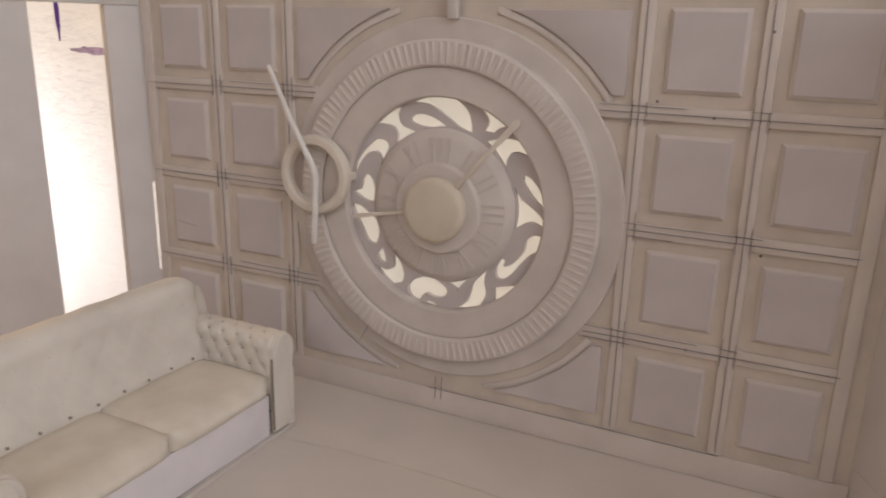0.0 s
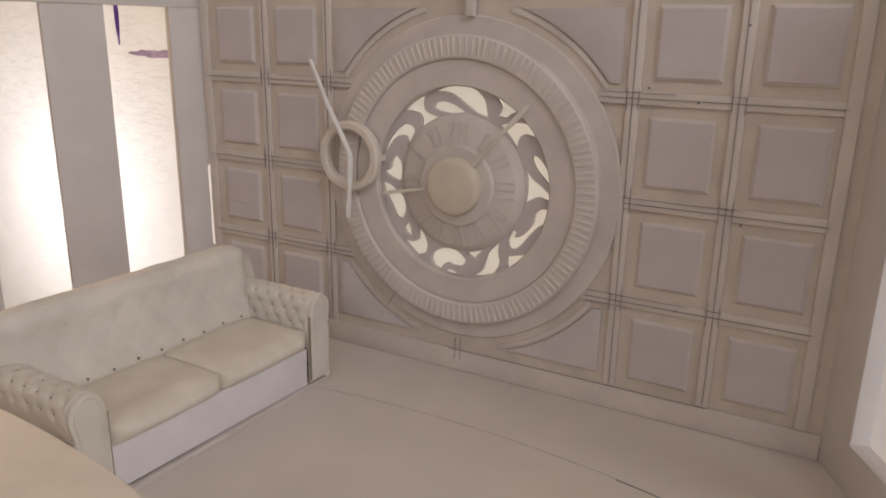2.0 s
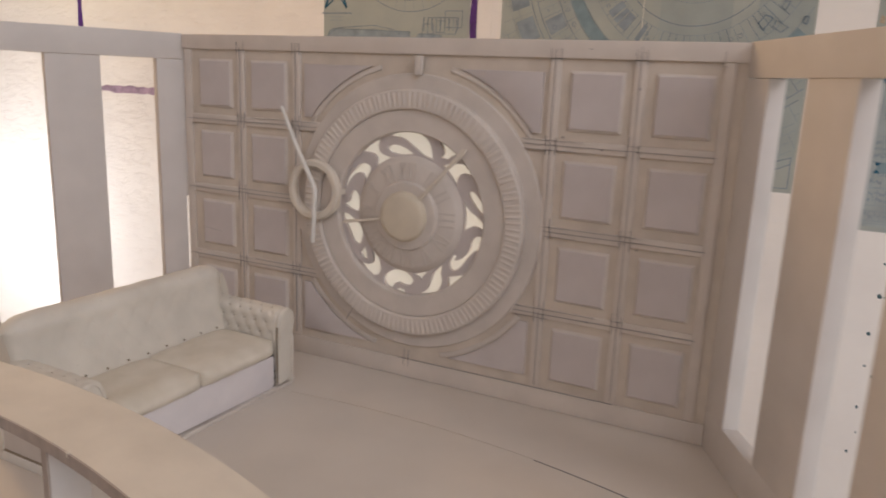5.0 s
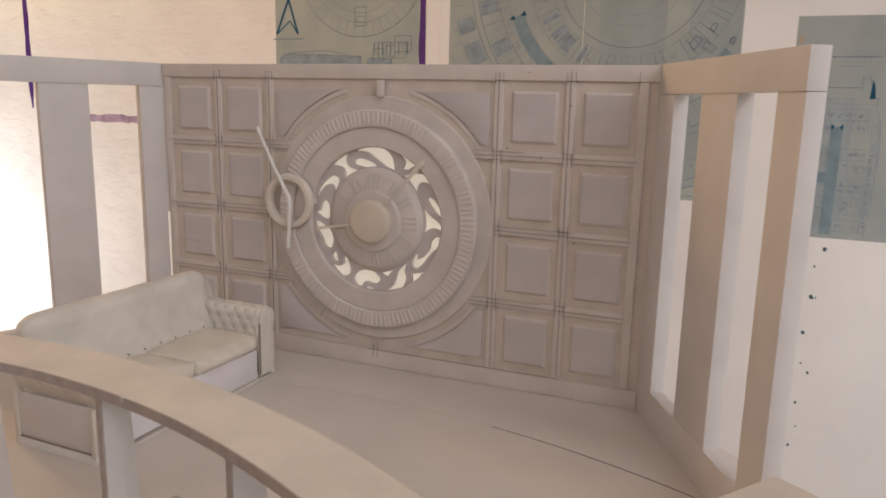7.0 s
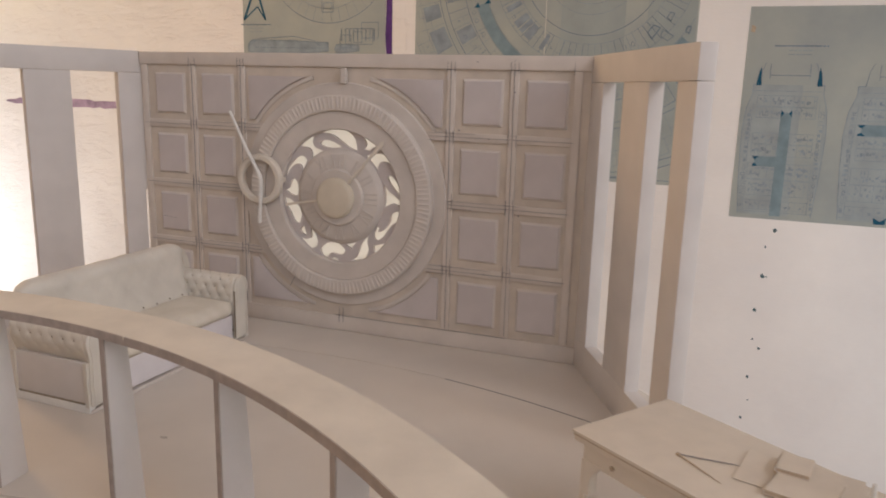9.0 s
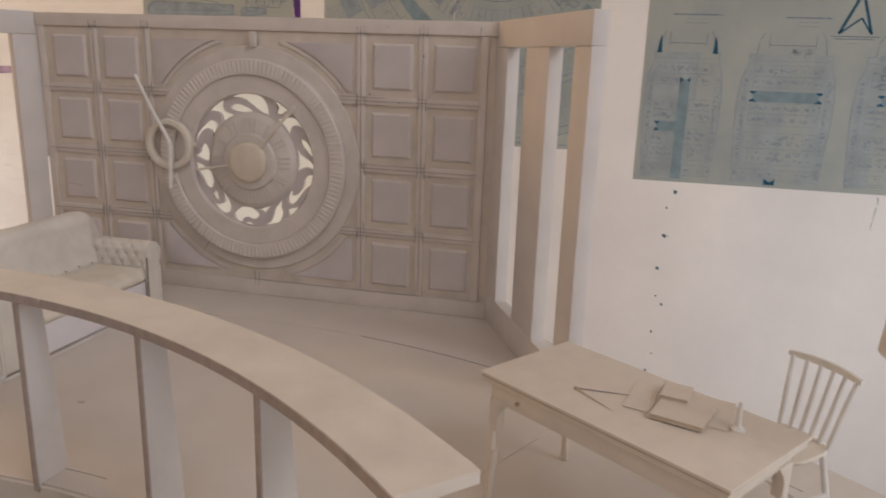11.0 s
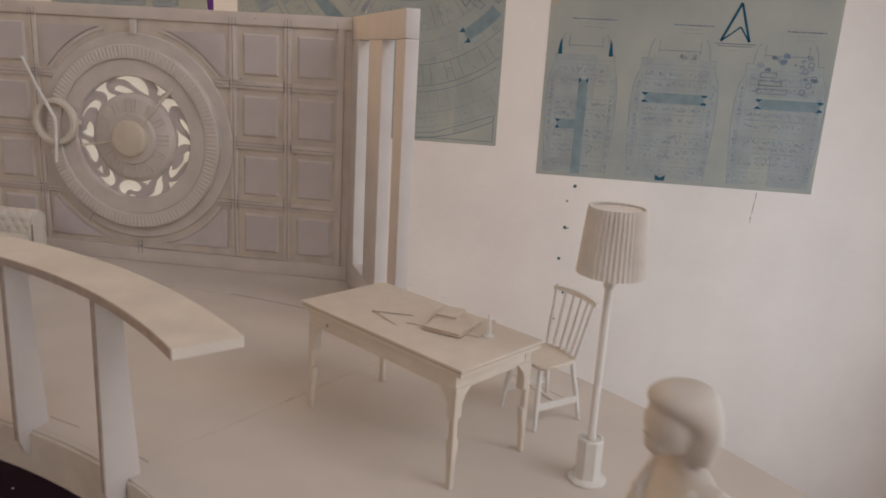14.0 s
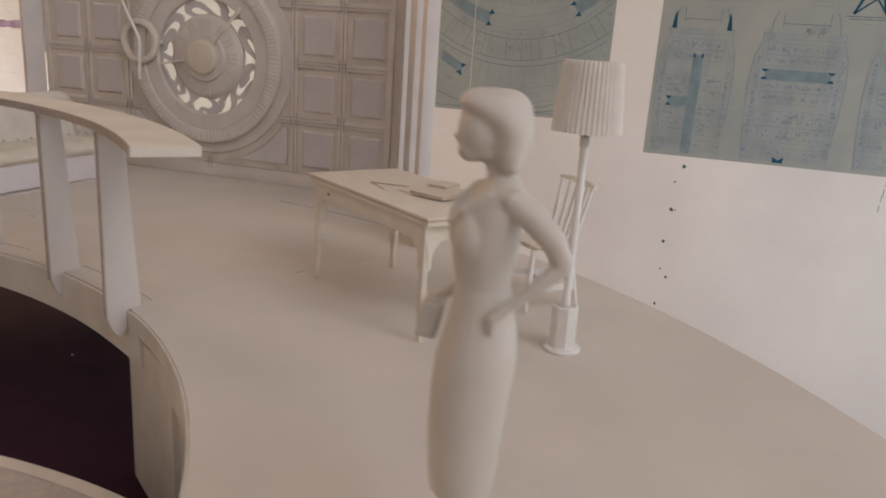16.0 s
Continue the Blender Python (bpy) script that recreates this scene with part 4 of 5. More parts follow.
def book(m, w, h, t, label):
    b = thing("book", m, label, "book", "things on the desk")
    part("pages", box(-w / 2 + 0.0004, w / 2 - 0.0001, -h / 2 + 0.0001, h / 2 - 0.0001, 0.0003, t - 0.0003), PAGES, b, "tan page block")
    part("cover", box(-w / 2, w / 2, -h / 2, h / 2, t - 0.0003, t), OFFWHITE, b)
    part("cover", box(-w / 2, w / 2, -h / 2, h / 2, 0.0, 0.0003), OFFWHITE, b)
    part("spine", box(-w / 2 - 0.0002, -w / 2 + 0.0004, -h / 2, h / 2, 0.0, t, 0.0001), OFFWHITE, b)


def map_sheet():
    s = thing("folded_map", on_desk(0.0150, 0.0120, 22), "creased paper map lying on the desk under books", "map", "things on the desk")
    rows = []
    for k in range(22):
        f = k / 21
        x, z = 0.042 * (f - 0.5), 0.0003 + 0.0004 * abs((f * 3) % 2 - 1)
        rows.append([(x, -0.0140, z - 0.0002), (x, 0.0140, z - 0.0002), (x, 0.0140, z + 0.0001), (x, -0.0140, z)])
    part("sheet", loft(rows), OFFWHITE, s, smooth=None)


map_sheet()
book(on_desk(0.0208, 0.0056, 16, 0.0008), 0.0220, 0.0245, 0.0020, "flat cream book lying on the desk")
book(on_desk(0.0110, 0.0150, 22, 0.0028), 0.0120, 0.0150, 0.0018, "small cream book on top of a larger one")


def drawing_compass():
    """A pair of dividers lying open: two thin legs from one hinge."""
    d = thing("drawing_compass", on_desk(-0.0225, -0.0110, 0), "thin open drawing compass lying on the desk", "compass", "things on the desk")
    part("hinge", lathe([(0.0009, 0.0), (0.0009, 0.0009), (0.0, 0.0011)], 12), EDGE, d)
    for turn, long, mat in ((35, 0.0265, WIRE), (-12, 0.0240, PAGES)):
        part("leg", moved(tube([(0, 0, 0), (long * 0.6, 0, 0), (long, 0, 0)], [0.00036, 0.00030, 0.00012], 8), pose(0, 0, 0.0005, 0, 0, turn)), mat, d)


drawing_compass()


def candlestick():
    i = thing("candlestick", on_desk(0.0412, 0.0118, 0), "small white candlestick with a thin candle on the desk", "candlestick", "things on the desk")
    part("foot", lathe([(0.0030, 0.0), (0.0030, 0.0008), (0.0018, 0.0014), (0.0013, 0.0020)], 16), WHITE, i)
    part("candle", lathe([(0.0011, 0.0018), (0.0010, 0.0085), (0.0007, 0.0118), (0.0, 0.0121)], 12), WHITE, i)


candlestick()


# ---------------------------------------------------------------- the spindle chair
def chair():
    """Back towards local +y, seat towards -y."""
    c = thing("spindle_chair", pose(0.2721, 0.1252, 0, 0, 0, -52) @ Matrix.Diagonal((0.93, 0.93, 1, 1)), "white spindle-back wooden chair behind the desk", "chair")
    seat_z = 0.0385
    rows = []
    for z, g in ((seat_z - 0.0026, 0.94), (seat_z - 0.0012, 1.0), (seat_z, 0.98)):
        ring = []
        for k in range(28):
            a = 2 * math.pi * k / 28
            x = 0.0178 * abs(math.cos(a)) ** 0.55 * (1 if math.cos(a) > 0 else -1)
            y = 0.0170 * abs(math.sin(a)) ** 0.55 * (1 if math.sin(a) > 0 else -1)
            ring.append((x * g * (1.0 - 0.10 * y / 0.017), y * g, z))
        rows.append(ring)
    part("seat", loft(rows), OFFWHITE, c)
    for sx in (-1, 1):
        part("front_leg", tube([(sx * 0.0130, -0.0125, seat_z - 0.002), (sx * 0.0158, -0.0150, 0.018), (sx * 0.0180, -0.0168, 0.0)], [0.0015, 0.0017, 0.0012], 10), WHITE, c)
        part("back_leg", tube([(sx * 0.0120, 0.0125, seat_z - 0.002), (sx * 0.0145, 0.0160, 0.018), (sx * 0.0165, 0.0190, 0.0)], [0.0015, 0.0017, 0.0012], 10), WHITE, c)
        rows = [[(sx * (0.0166 - 0.0010 * f) + g, -0.0155 + 0.0323 * f, z) for g, z in ((-0.0007, 0.0118), (0.0007, 0.0118), (0.0007, 0.0158), (-0.0007, 0.0158))] for f in (0.0, 0.5, 1.0)]
        part("stretcher", loft(rows), WHITE, c)
    part("cross_stretcher", tube([(-0.0156, 0.0, 0.0138), (0.0, 0.0, 0.0142), (0.0156, 0.0, 0.0138)], [0.0010, 0.0013, 0.0010], 8), WHITE, c)
    for k in range(6):
        f = (k - 2.5) / 2.5
        bow = 0.0030 * (1 - f * f)
        part("spindle", tube([(f * 0.0142, 0.0128 + bow * 0.5, seat_z - 0.001), (f * 0.0162, 0.0165 + bow, 0.055), (f * 0.0180, 0.0200 + bow, 0.0715)], [0.0011, 0.0013, 0.0009], 8), WHITE, c)
    rows = []
    for k in range(17):
        f = (k - 8) / 8
        x, y, h = f * 0.0205, 0.0202 + 0.0032 * (1 - f * f), 0.0032 - 0.0010 * f * f
        rows.append([(x, y - 0.0011, 0.0708), (x, y + 0.0011, 0.0708), (x, y + 0.0014, 0.0708 + h), (x, y - 0.0006, 0.0708 + h)])
    part("crest_rail", loft(rows), WHITE, c)


chair()


# ---------------------------------------------------------------- the floor lamp
def floor_lamp():
    l = thing("floor_lamp", pose(0.2974, 0.0590, 0), "white floor lamp with a pleated shade and a block base", "lamp")
    part("foot", lathe([(0.0094, 0.0), (0.0096, 0.0010), (0.0090, 0.0018), (0.0072, 0.0022)], 32), WHITE, l)
    part("base_block", moved(lathe([(0.0066, 0.0018), (0.0066, 0.0226), (0.0062, 0.0232), (0.0055, 0.0234), (0.0050, 0.0222), (0.0, 0.0222)], 8), pose(0, 0, 0, 0, 0, 22.5)), WHITE, l, smooth=20)
    part("pole", lathe([(0.0022, 0.0222), (0.0023, 0.0250), (0.0019, 0.0260), (0.0019, 0.1010), (0.0026, 0.1016), (0.0026, 0.1060), (0.0018, 0.1066), (0.0018, 0.1250), (0.0, 0.1252)], 20), WHITE, l)
    made, n = bmesh.new(), 84
    rows = []
    for r, z in ((0.0159, 0.1083), (0.0156, 0.1107), (0.0134, 0.1376), (0.0130, 0.1402)):
        rows.append([(r + (0.00055 if k % 2 else -0.00055), z, k) for k in range(n)])
    outer = [[made.verts.new((r * math.cos(2 * math.pi * k / n), r * math.sin(2 * math.pi * k / n), z)) for r, z, k in row] for row in rows]
    inner = [[made.verts.new(((r - 0.0006) * math.cos(2 * math.pi * k / n), (r - 0.0006) * math.sin(2 * math.pi * k / n), z)) for r, z, k in row] for row in rows]
    for g, flip in ((outer, False), (inner, True)):
        for a, b in zip(g, g[1:]):
            for k in range(n):
                f = (a[k], a[(k + 1) % n], b[(k + 1) % n], b[k])
                made.faces.new(f[::-1] if flip else f)
    for row in (0, -1):
        for k in range(n):
            made.faces.new((outer[row][k], inner[row][k], inner[row][(k + 1) % n], outer[row][(k + 1) % n]))
    bmesh.ops.recalc_face_normals(made, faces=made.faces[:])
    shade = part("shade", made, SHADE, l, "pleated off-white shade", smooth=None)
    part("top_disc", lathe([(0.0125, 0.1383), (0.0125, 0.1390), (0.0, 0.1392)], 40), SHADE, shade)


floor_lamp()


# ---------------------------------------------------------------- the figurine
def figurine():
    """A slim standing figure in a long fitted dress, one hand on the hip, a flat bag in the other: one plain cast piece."""
    bm = bmesh.new()

    def rings(rows, n=56, m=None):
        made = []
        for z, cx, cy, rx, ry in rows:
            made.append([(cx + rx * math.cos(2 * math.pi * k / n), cy + ry * math.sin(2 * math.pi * k / n), z) for k in range(n)])
        part_bm = loft(made)
        join(bm, moved(part_bm, m) if m is not None else part_bm)

    def ball(x, y, z, rx, ry, rz, m=None, detail=3):
        m = m if m is not None else Matrix()
        bmesh.ops.create_icosphere(bm, subdivisions=detail, radius=1, matrix=m @ Matrix.Translation((x, y, z)) @ Matrix.Diagonal((rx, ry, rz, 1)))

    skirt = [(0.0, 0, 0, 0.0090, 0.0090), (0.0015, 0, 0, 0.0090, 0.0090), (0.0020, 0.0004, 0, 0.0046, 0.0056), (0.014, 0.001, 0, 0.0050, 0.0060), (0.0285, 0.0010, 0, 0.0052, 0.0064), (0.0295, 0.0010, 0, 0.0082, 0.0096), (0.0340, 0.0008, 0, 0.0088, 0.0104), (0.045, 0.0003, 0, 0.0096, 0.0114),
           (0.058, 0.0002, 0, 0.0099, 0.0119), (0.0660, 0.0006, 0, 0.0100, 0.0118), (0.0730, 0.0006, 0, 0.0089, 0.0106)]
    torso = [(0.0800, 0.0000, 0, 0.0074, 0.0088), (0.0850, -0.0008, 0, 0.0066, 0.0080),
           (0.0910, -0.0018, 0, 0.0074, 0.0090), (0.0970, -0.0022, 0, 0.0082, 0.0104), (0.1030, -0.0012, 0, 0.0074, 0.0112), (0.1080, 0.0004, 0, 0.0054, 0.0104), (0.1108, 0.0008, 0, 0.0040, 0.0066), (0.1128, 0.0006, 0, 0.0029, 0.0034), (0.1190, 0.0, 0, 0.0026, 0.0029)]
    rings(skirt + torso)
    for s in (-1, 1):
        ball(-0.0062, s * 0.0044, 0.0974, 0.0044, 0.0054, 0.0064)
        tube([(-0.0112, s * 0.0010, 0.0990), (-0.0092, s * 0.0050, 0.1036), (-0.0034, s * 0.0072, 0.1080), (0.0006, s * 0.0072, 0.1092)], [0.0008, 0.0013, 0.0015, 0.0008], 8, bm)
    turn = pose(0.0002, 0, 0, 0, 0, -2)
    ball(-0.0028, 0, 0.1234, 0.0057, 0.0060, 0.0078, turn)
    ball(-0.0050, 0, 0.1184, 0.0033, 0.0040, 0.0031, turn, 2)
    ball(-0.0020, 0, 0.1186, 0.0040, 0.0048, 0.0030, turn, 2)
    bmesh.ops.create_cone(bm, cap_ends=True, segments=8, radius1=0.0012, radius2=0.0005, depth=0.0018, matrix=turn @ pose(-0.0086, 0, 0.1216, 0, -62, 0))
    # bobbed hair: crown, overhanging fringe, and a smooth fall that leaves the face free
    hair = [(0.1134, -0.0002, 0.0050, 0.0050), (0.1150, -0.0006, 0.0064, 0.0070), (0.1178, -0.0010, 0.0076, 0.0081), (0.1222, -0.0014, 0.0088, 0.0085), (0.1246, -0.0030, 0.0090, 0.0084), (0.1264, -0.0056, 0.0090, 0.0082),
            (0.1282, -0.0080, 0.0087, 0.0079), (0.1300, -0.0087, 0.0081, 0.0073), (0.1316, -0.0078, 0.0071, 0.0061), (0.1327, -0.0062, 0.0056, 0.0046), (0.1333, -0.0038, 0.0036, 0.0026)]
    rings([(z, (front + back) / 2, 0, (back - front) / 2, wide) for z, front, back, wide in hair], 40, turn)
    # the arm with the hand on the hip, and the arm that holds a flat bag
    tube([(-0.0012, -0.0056, 0.1080), (0.0014, -0.0092, 0.1074), (0.0062, -0.0114, 0.1036), (0.0110, -0.0124, 0.0988), (0.0145, -0.0122, 0.0932)], [0.0026, 0.0034, 0.0034, 0.0029, 0.0024], 12, bm)
    tube([(0.0145, -0.0122, 0.0935), (0.0090, -0.0122, 0.0880), (0.0030, -0.0110, 0.0822)], [0.0024, 0.0019, 0.0014], 12, bm)
    tube([(0.0030, -0.0110, 0.0824), (0.0006, -0.0106, 0.0796), (0.0008, -0.0110, 0.0758)], [0.0016, 0.0017, 0.0008], 10, bm)
    tube([(-0.0004, 0.0058, 0.1080), (0.0008, 0.0098, 0.1070), (0.0010, 0.0120, 0.0970), (0.0004, 0.0124, 0.0870), (-0.0040, 0.0122, 0.0805), (-0.0100, 0.0114, 0.0765)], [0.0026, 0.0030, 0.0026, 0.0022, 0.0018, 0.0014], 12, bm)
    join(bm, moved(box(-0.0028, 0.0028, -0.0046, 0.0046, -0.0050, 0.0050, 0.0008), pose(-0.0106, 0.0110, 0.0724, 0, 6, -15)))
    for v in bm.verts:
        lean = min(1.0, max(0.0, (v.co.z - 0.111) / 0.005))
        v.co.x += float(np.interp(v.co.z, (0, 0.03, 0.066, 0.085, 0.10), (-0.0060, -0.0050, -0.0033, -0.0017, -0.0003)))
        v.co.x, v.co.y = v.co.x - 0.0026 * lean, v.co.y + 0.0011 * lean
        v.co.z = float(np.interp(v.co.z, (0, 0.0295, 0.08, 0.108, 0.116, 0.1334), (0, 0.0315, 0.0826, 0.1106, 0.1170, 0.1338)))
    bmesh.ops.recalc_face_normals(bm, faces=bm.faces[:])
    ob = solid("figurine", bm, RESIN, "white cast figurine in a long fitted dress", "figurine", smooth=180, m=pose(0.3005, -0.1225, 0, 0, 0, 24))
    re = ob.modifiers.new("blend", "REMESH")
    re.mode, re.voxel_size, re.use_smooth_shade = "VOXEL", 0.0004, True
    sm = ob.modifiers.new("soften", "SMOOTH")
    sm.factor, sm.iterations = 0.5, 18


figurine()
# ---------------------------------------------------------------- posters on the far wall
ON = FAR - 0.0012


class Drawing:
    """Thin strokes and flat shapes in the plane of a sheet, gathered by ink; x and z from the sheet's lower left."""

    def __init__(self, owner, w):
        self.owner, self.w, self.inks, self.open_mark = owner, w, {}, None

    def shape(self, pts, ink, lift=0.0004):
        alone = ink in (BAND, DEEP) and self.open_mark is None
        bm = bmesh.new() if alone else self.open_mark if ink is DEEP else self.inks.setdefault(ink.name, (ink, bmesh.new()))[1]
        vs = [bm.verts.new((x - self.w / 2, -lift, z)) for x, z in pts]
        bm.faces.new(vs)
        if alone:
            self.mark("corridor_band" if ink is BAND else "dark_mark", bm, ink)

    def mark(self, name, bm, ink):
        bmesh.ops.recalc_face_normals(bm, faces=bm.faces[:])
        part(name, bm, ink, self.owner, smooth=None)

    def stroke(self, pts, ink, width=0.0016, lift=0.0006):
        for (x0, z0), (x1, z1) in zip(pts, pts[1:]):
            long = math.hypot(x1 - x0, z1 - z0)
            if long < 1e-6:
                continue
            nx, nz = -(z1 - z0) / long * width / 2, (x1 - x0) / long * width / 2
            self.shape([(x0 + nx, z0 + nz), (x1 + nx, z1 + nz), (x1 - nx, z1 - nz), (x0 - nx, z0 - nz)], ink, lift)

    def rect(self, x0, z0, x1, z1, ink, width=0.0012):
        self.stroke([(x0, z0), (x1, z0), (x1, z1), (x0, z1), (x0, z0)], ink, width)

    def arc(self, cx, cz, r, a0, a1, ink, width=0.0014, n=40, lift=0.0006):
        self.stroke([(cx + r * math.cos(radians(a)), cz + r * math.sin(radians(a))) for a in np.linspace(a0, a1, n)], ink, width, lift)

    def done(self):
        for k, (ink, bm) in self.inks.items():
            bmesh.ops.recalc_face_normals(bm, faces=bm.faces[:])
            part({"blue_ink": "line_drawing", "pale_blue_ink": "fine_linework", "pale_blue_wash": "wash", "grey_wash": "grey_wash"}[k], bm, ink, self.owner, smooth=None, kind="stuff")


def sheet(name, x0, x1, z0, z1, label):
    t = thing(name, pose((x0 + x1) / 2, ON, z0), label, "poster", "posters on the far wall", "")
    w, h = x1 - x0, z1 - z0
    rows = [[(-w / 2 + w * k / 24, y + (0.0003 * math.sin(k * 0.9) if y < 0.0005 else 0.0), z) for y, z in ((0.0, 0.0), (0.0008, 0.0), (0.0008, h), (0.0, h))] for k in range(25)]
    part("sheet", loft(rows), SHEET, t)
    return t, Drawing(t, w)


def emblem(d, cx, z, s):
    """A plain arrowhead."""
    d.open_mark = bmesh.new()
    d.stroke([(cx - 0.42 * s, z), (cx + 0.05 * s, z + 1.1 * s)], DEEP, 0.075 * s)
    d.stroke([(cx + 0.05 * s, z + 1.1 * s), (cx + 0.40 * s, z)], DEEP, 0.07 * s)
    d.stroke([(cx - 0.42 * s, z), (cx + 0.10 * s, z + 0.42 * s), (cx + 0.40 * s, z)], DEEP, 0.045 * s)
    d.mark("emblem", d.open_mark, DEEP)
    d.open_mark = None


def bars(d, cx, z, n, w, h=0.0035):
    """Writing too small to read: rows of short bars."""
    for k in range(n):
        half = w * (1.0 if k == 0 else 0.45) / 2
        x = cx - half
        while x < cx + half:
            step = random.uniform(0.006, 0.018)
            hh = h if k == 0 else h * 0.5
            d.shape([(x, z - k * 0.011), (min(cx + half, x + step), z - k * 0.011), (min(cx + half, x + step), z - k * 0.011 + hh), (x, z - k * 0.011 + hh)], INK if k == 0 else FAINT)
            x += step + 0.0025


def hull(d, cx, z0, w, h, seed):
    """One deck plan: hull outline with two horns, corridors with notched ends, and rows of small rooms."""
    rnd = random.Random(seed)
    half = w / 2
    side = [(0.46, 0.0), (0.50, 0.30), (0.515, 0.55), (0.49, 0.70), (0.43, 0.80), (0.43, 0.86), (0.36, 0.86)]
    d.shape([(cx - x * w, z0 + z * h) for x, z in side] + [(cx + x * w, z0 + z * h) for x, z in side[::-1]], WASH, 0.0002)
    for s in (-1, 1):
        d.stroke([(cx + s * x * w, z0 + z * h) for x, z in side], FAINT, 0.0020)
        d.stroke([(cx + s * 0.36 * w, z0 + 0.86 * h), (cx + s * 0.34 * w, z0 + 0.95 * h), (cx + s * 0.30 * w, z0 + 1.0 * h)], INK, 0.0013)
        d.stroke([(cx + s * 0.24 * w, z0 + 0.99 * h), (cx + s * 0.24 * w, z0 + 0.90 * h)], INK, 0.0014)
        d.stroke([(cx + s * 0.40 * w, z0 + 0.02 * h), (cx + s * 0.42 * w, z0 + 0.45 * h), (cx + s * 0.40 * w, z0 + 0.74 * h)], FAINT, 0.0012)
    d.stroke([(cx - 0.24 * w, z0 + 0.92 * h), (cx + 0.24 * w, z0 + 0.92 * h)], INK, 0.0016)
    d.stroke([(cx - 0.43 * w, z0 + 0.82 * h), (cx + 0.43 * w, z0 + 0.82 * h)], FAINT, 0.0012)
    d.stroke([(cx - 0.46 * w, z0 + 0.02 * h), (cx + 0.46 * w, z0 + 0.02 * h)], FAINT, 0.0014)
    # decks: rows of cabins between plain passages, each row ruled off and thinly furnished
    for b0, b1, wide in ((0.035, 0.095, 0.80), (0.130, 0.235, 0.78), (0.240, 0.345, 0.78), (0.395, 0.470, 0.74), (0.475, 0.545, 0.74), (0.645, 0.715, 0.72), (0.720, 0.790, 0.72)):
        za, zb, xa, xb = z0 + b0 * h, z0 + b1 * h, cx - wide * half, cx + wide * half
        d.rect(xa, za, xb, zb, FAINT, 0.0011)
        x = xa
        while x < xb - 0.012:
            x += rnd.uniform(0.05, 0.13) * w
            if x < xb - 0.006:
                d.stroke([(x, za), (x, zb)], FAINT, 0.0010)
            for _ in range(2):
                qx, qz = x - rnd.uniform(0.006, 0.016), za + (zb - za) * rnd.uniform(0.15, 0.7)
                if qx > xa + 0.002:
                    d.rect(qx, qz, qx + rnd.uniform(0.002, 0.006), qz + rnd.uniform(0.002, 0.006), rnd.choice((FAINT, FAINT, INK)), 0.0009)
    d.stroke([(cx, z0 + 0.13 * h), (cx, z0 + 0.345 * h)], FAINT, 0.0016)
    # lockers along both flanks, and tables and berths in the cabins' middle rows
    for s in (-1, 1):
        for k in range(22):
            z, x = z0 + h * (0.05 + 0.030 * k), cx + s * (0.425 + rnd.uniform(-0.004, 0.004)) * w
            wide, tall = rnd.uniform(0.020, 0.045) * w * s, rnd.uniform(0.006, 0.011)
            if rnd.random() < 0.45:
                d.shape([(x, z), (x + wide, z), (x + wide, z + tall), (x, z + tall)], FAINT, 0.0003)
            else:
                d.rect(x, z, x + wide, z + tall, rnd.choice((FAINT, FAINT, INK)), 0.0012)
    for row in (0.165, 0.205, 0.275, 0.315, 0.430, 0.510, 0.680, 0.755):
        for k in range(24):
            x, z = cx + (k - 11.5) / 12 * 0.36 * w, z0 + row * h + rnd.uniform(-0.004, 0.004)
            if rnd.random() < 0.6:
                a, b = rnd.uniform(0.0016, 0.0034), rnd.uniform(0.0015, 0.0050)
                d.shape([(x - a, z - b), (x + a, z - b), (x + a, z + b), (x - a, z + b)], FAINT, 0.0003)


def notched(d, x0, z0, x1, z1):
    """A solid corridor with swallow-tailed dark ends along its longer side."""
    d.shape([(x0, z0), (x1, z0), (x1, z1), (x0, z1)], BAND, 0.0007)
    if x1 - x0 > z1 - z0:
        h = z1 - z0
        for x, s in ((x0, 1), (x1, -1)):
            for za, zb in ((z0, z0 + 0.3 * h), (z1, z1 - 0.3 * h)):
                d.shape([(x - s * 0.3 * h, za), (x + s * 0.35 * h, za), (x, zb), (x - s * 0.3 * h, (za + zb) / 2)], DEEP, 0.0009)
    else:
        w = x1 - x0
        for xa, xb in ((x0, x0 + 0.3 * w), (x1, x1 - 0.3 * w)):
            d.shape([(xa, z1 + 0.3 * w), (xa, z1 - 0.35 * w), (xb, z1)], DEEP, 0.0009)


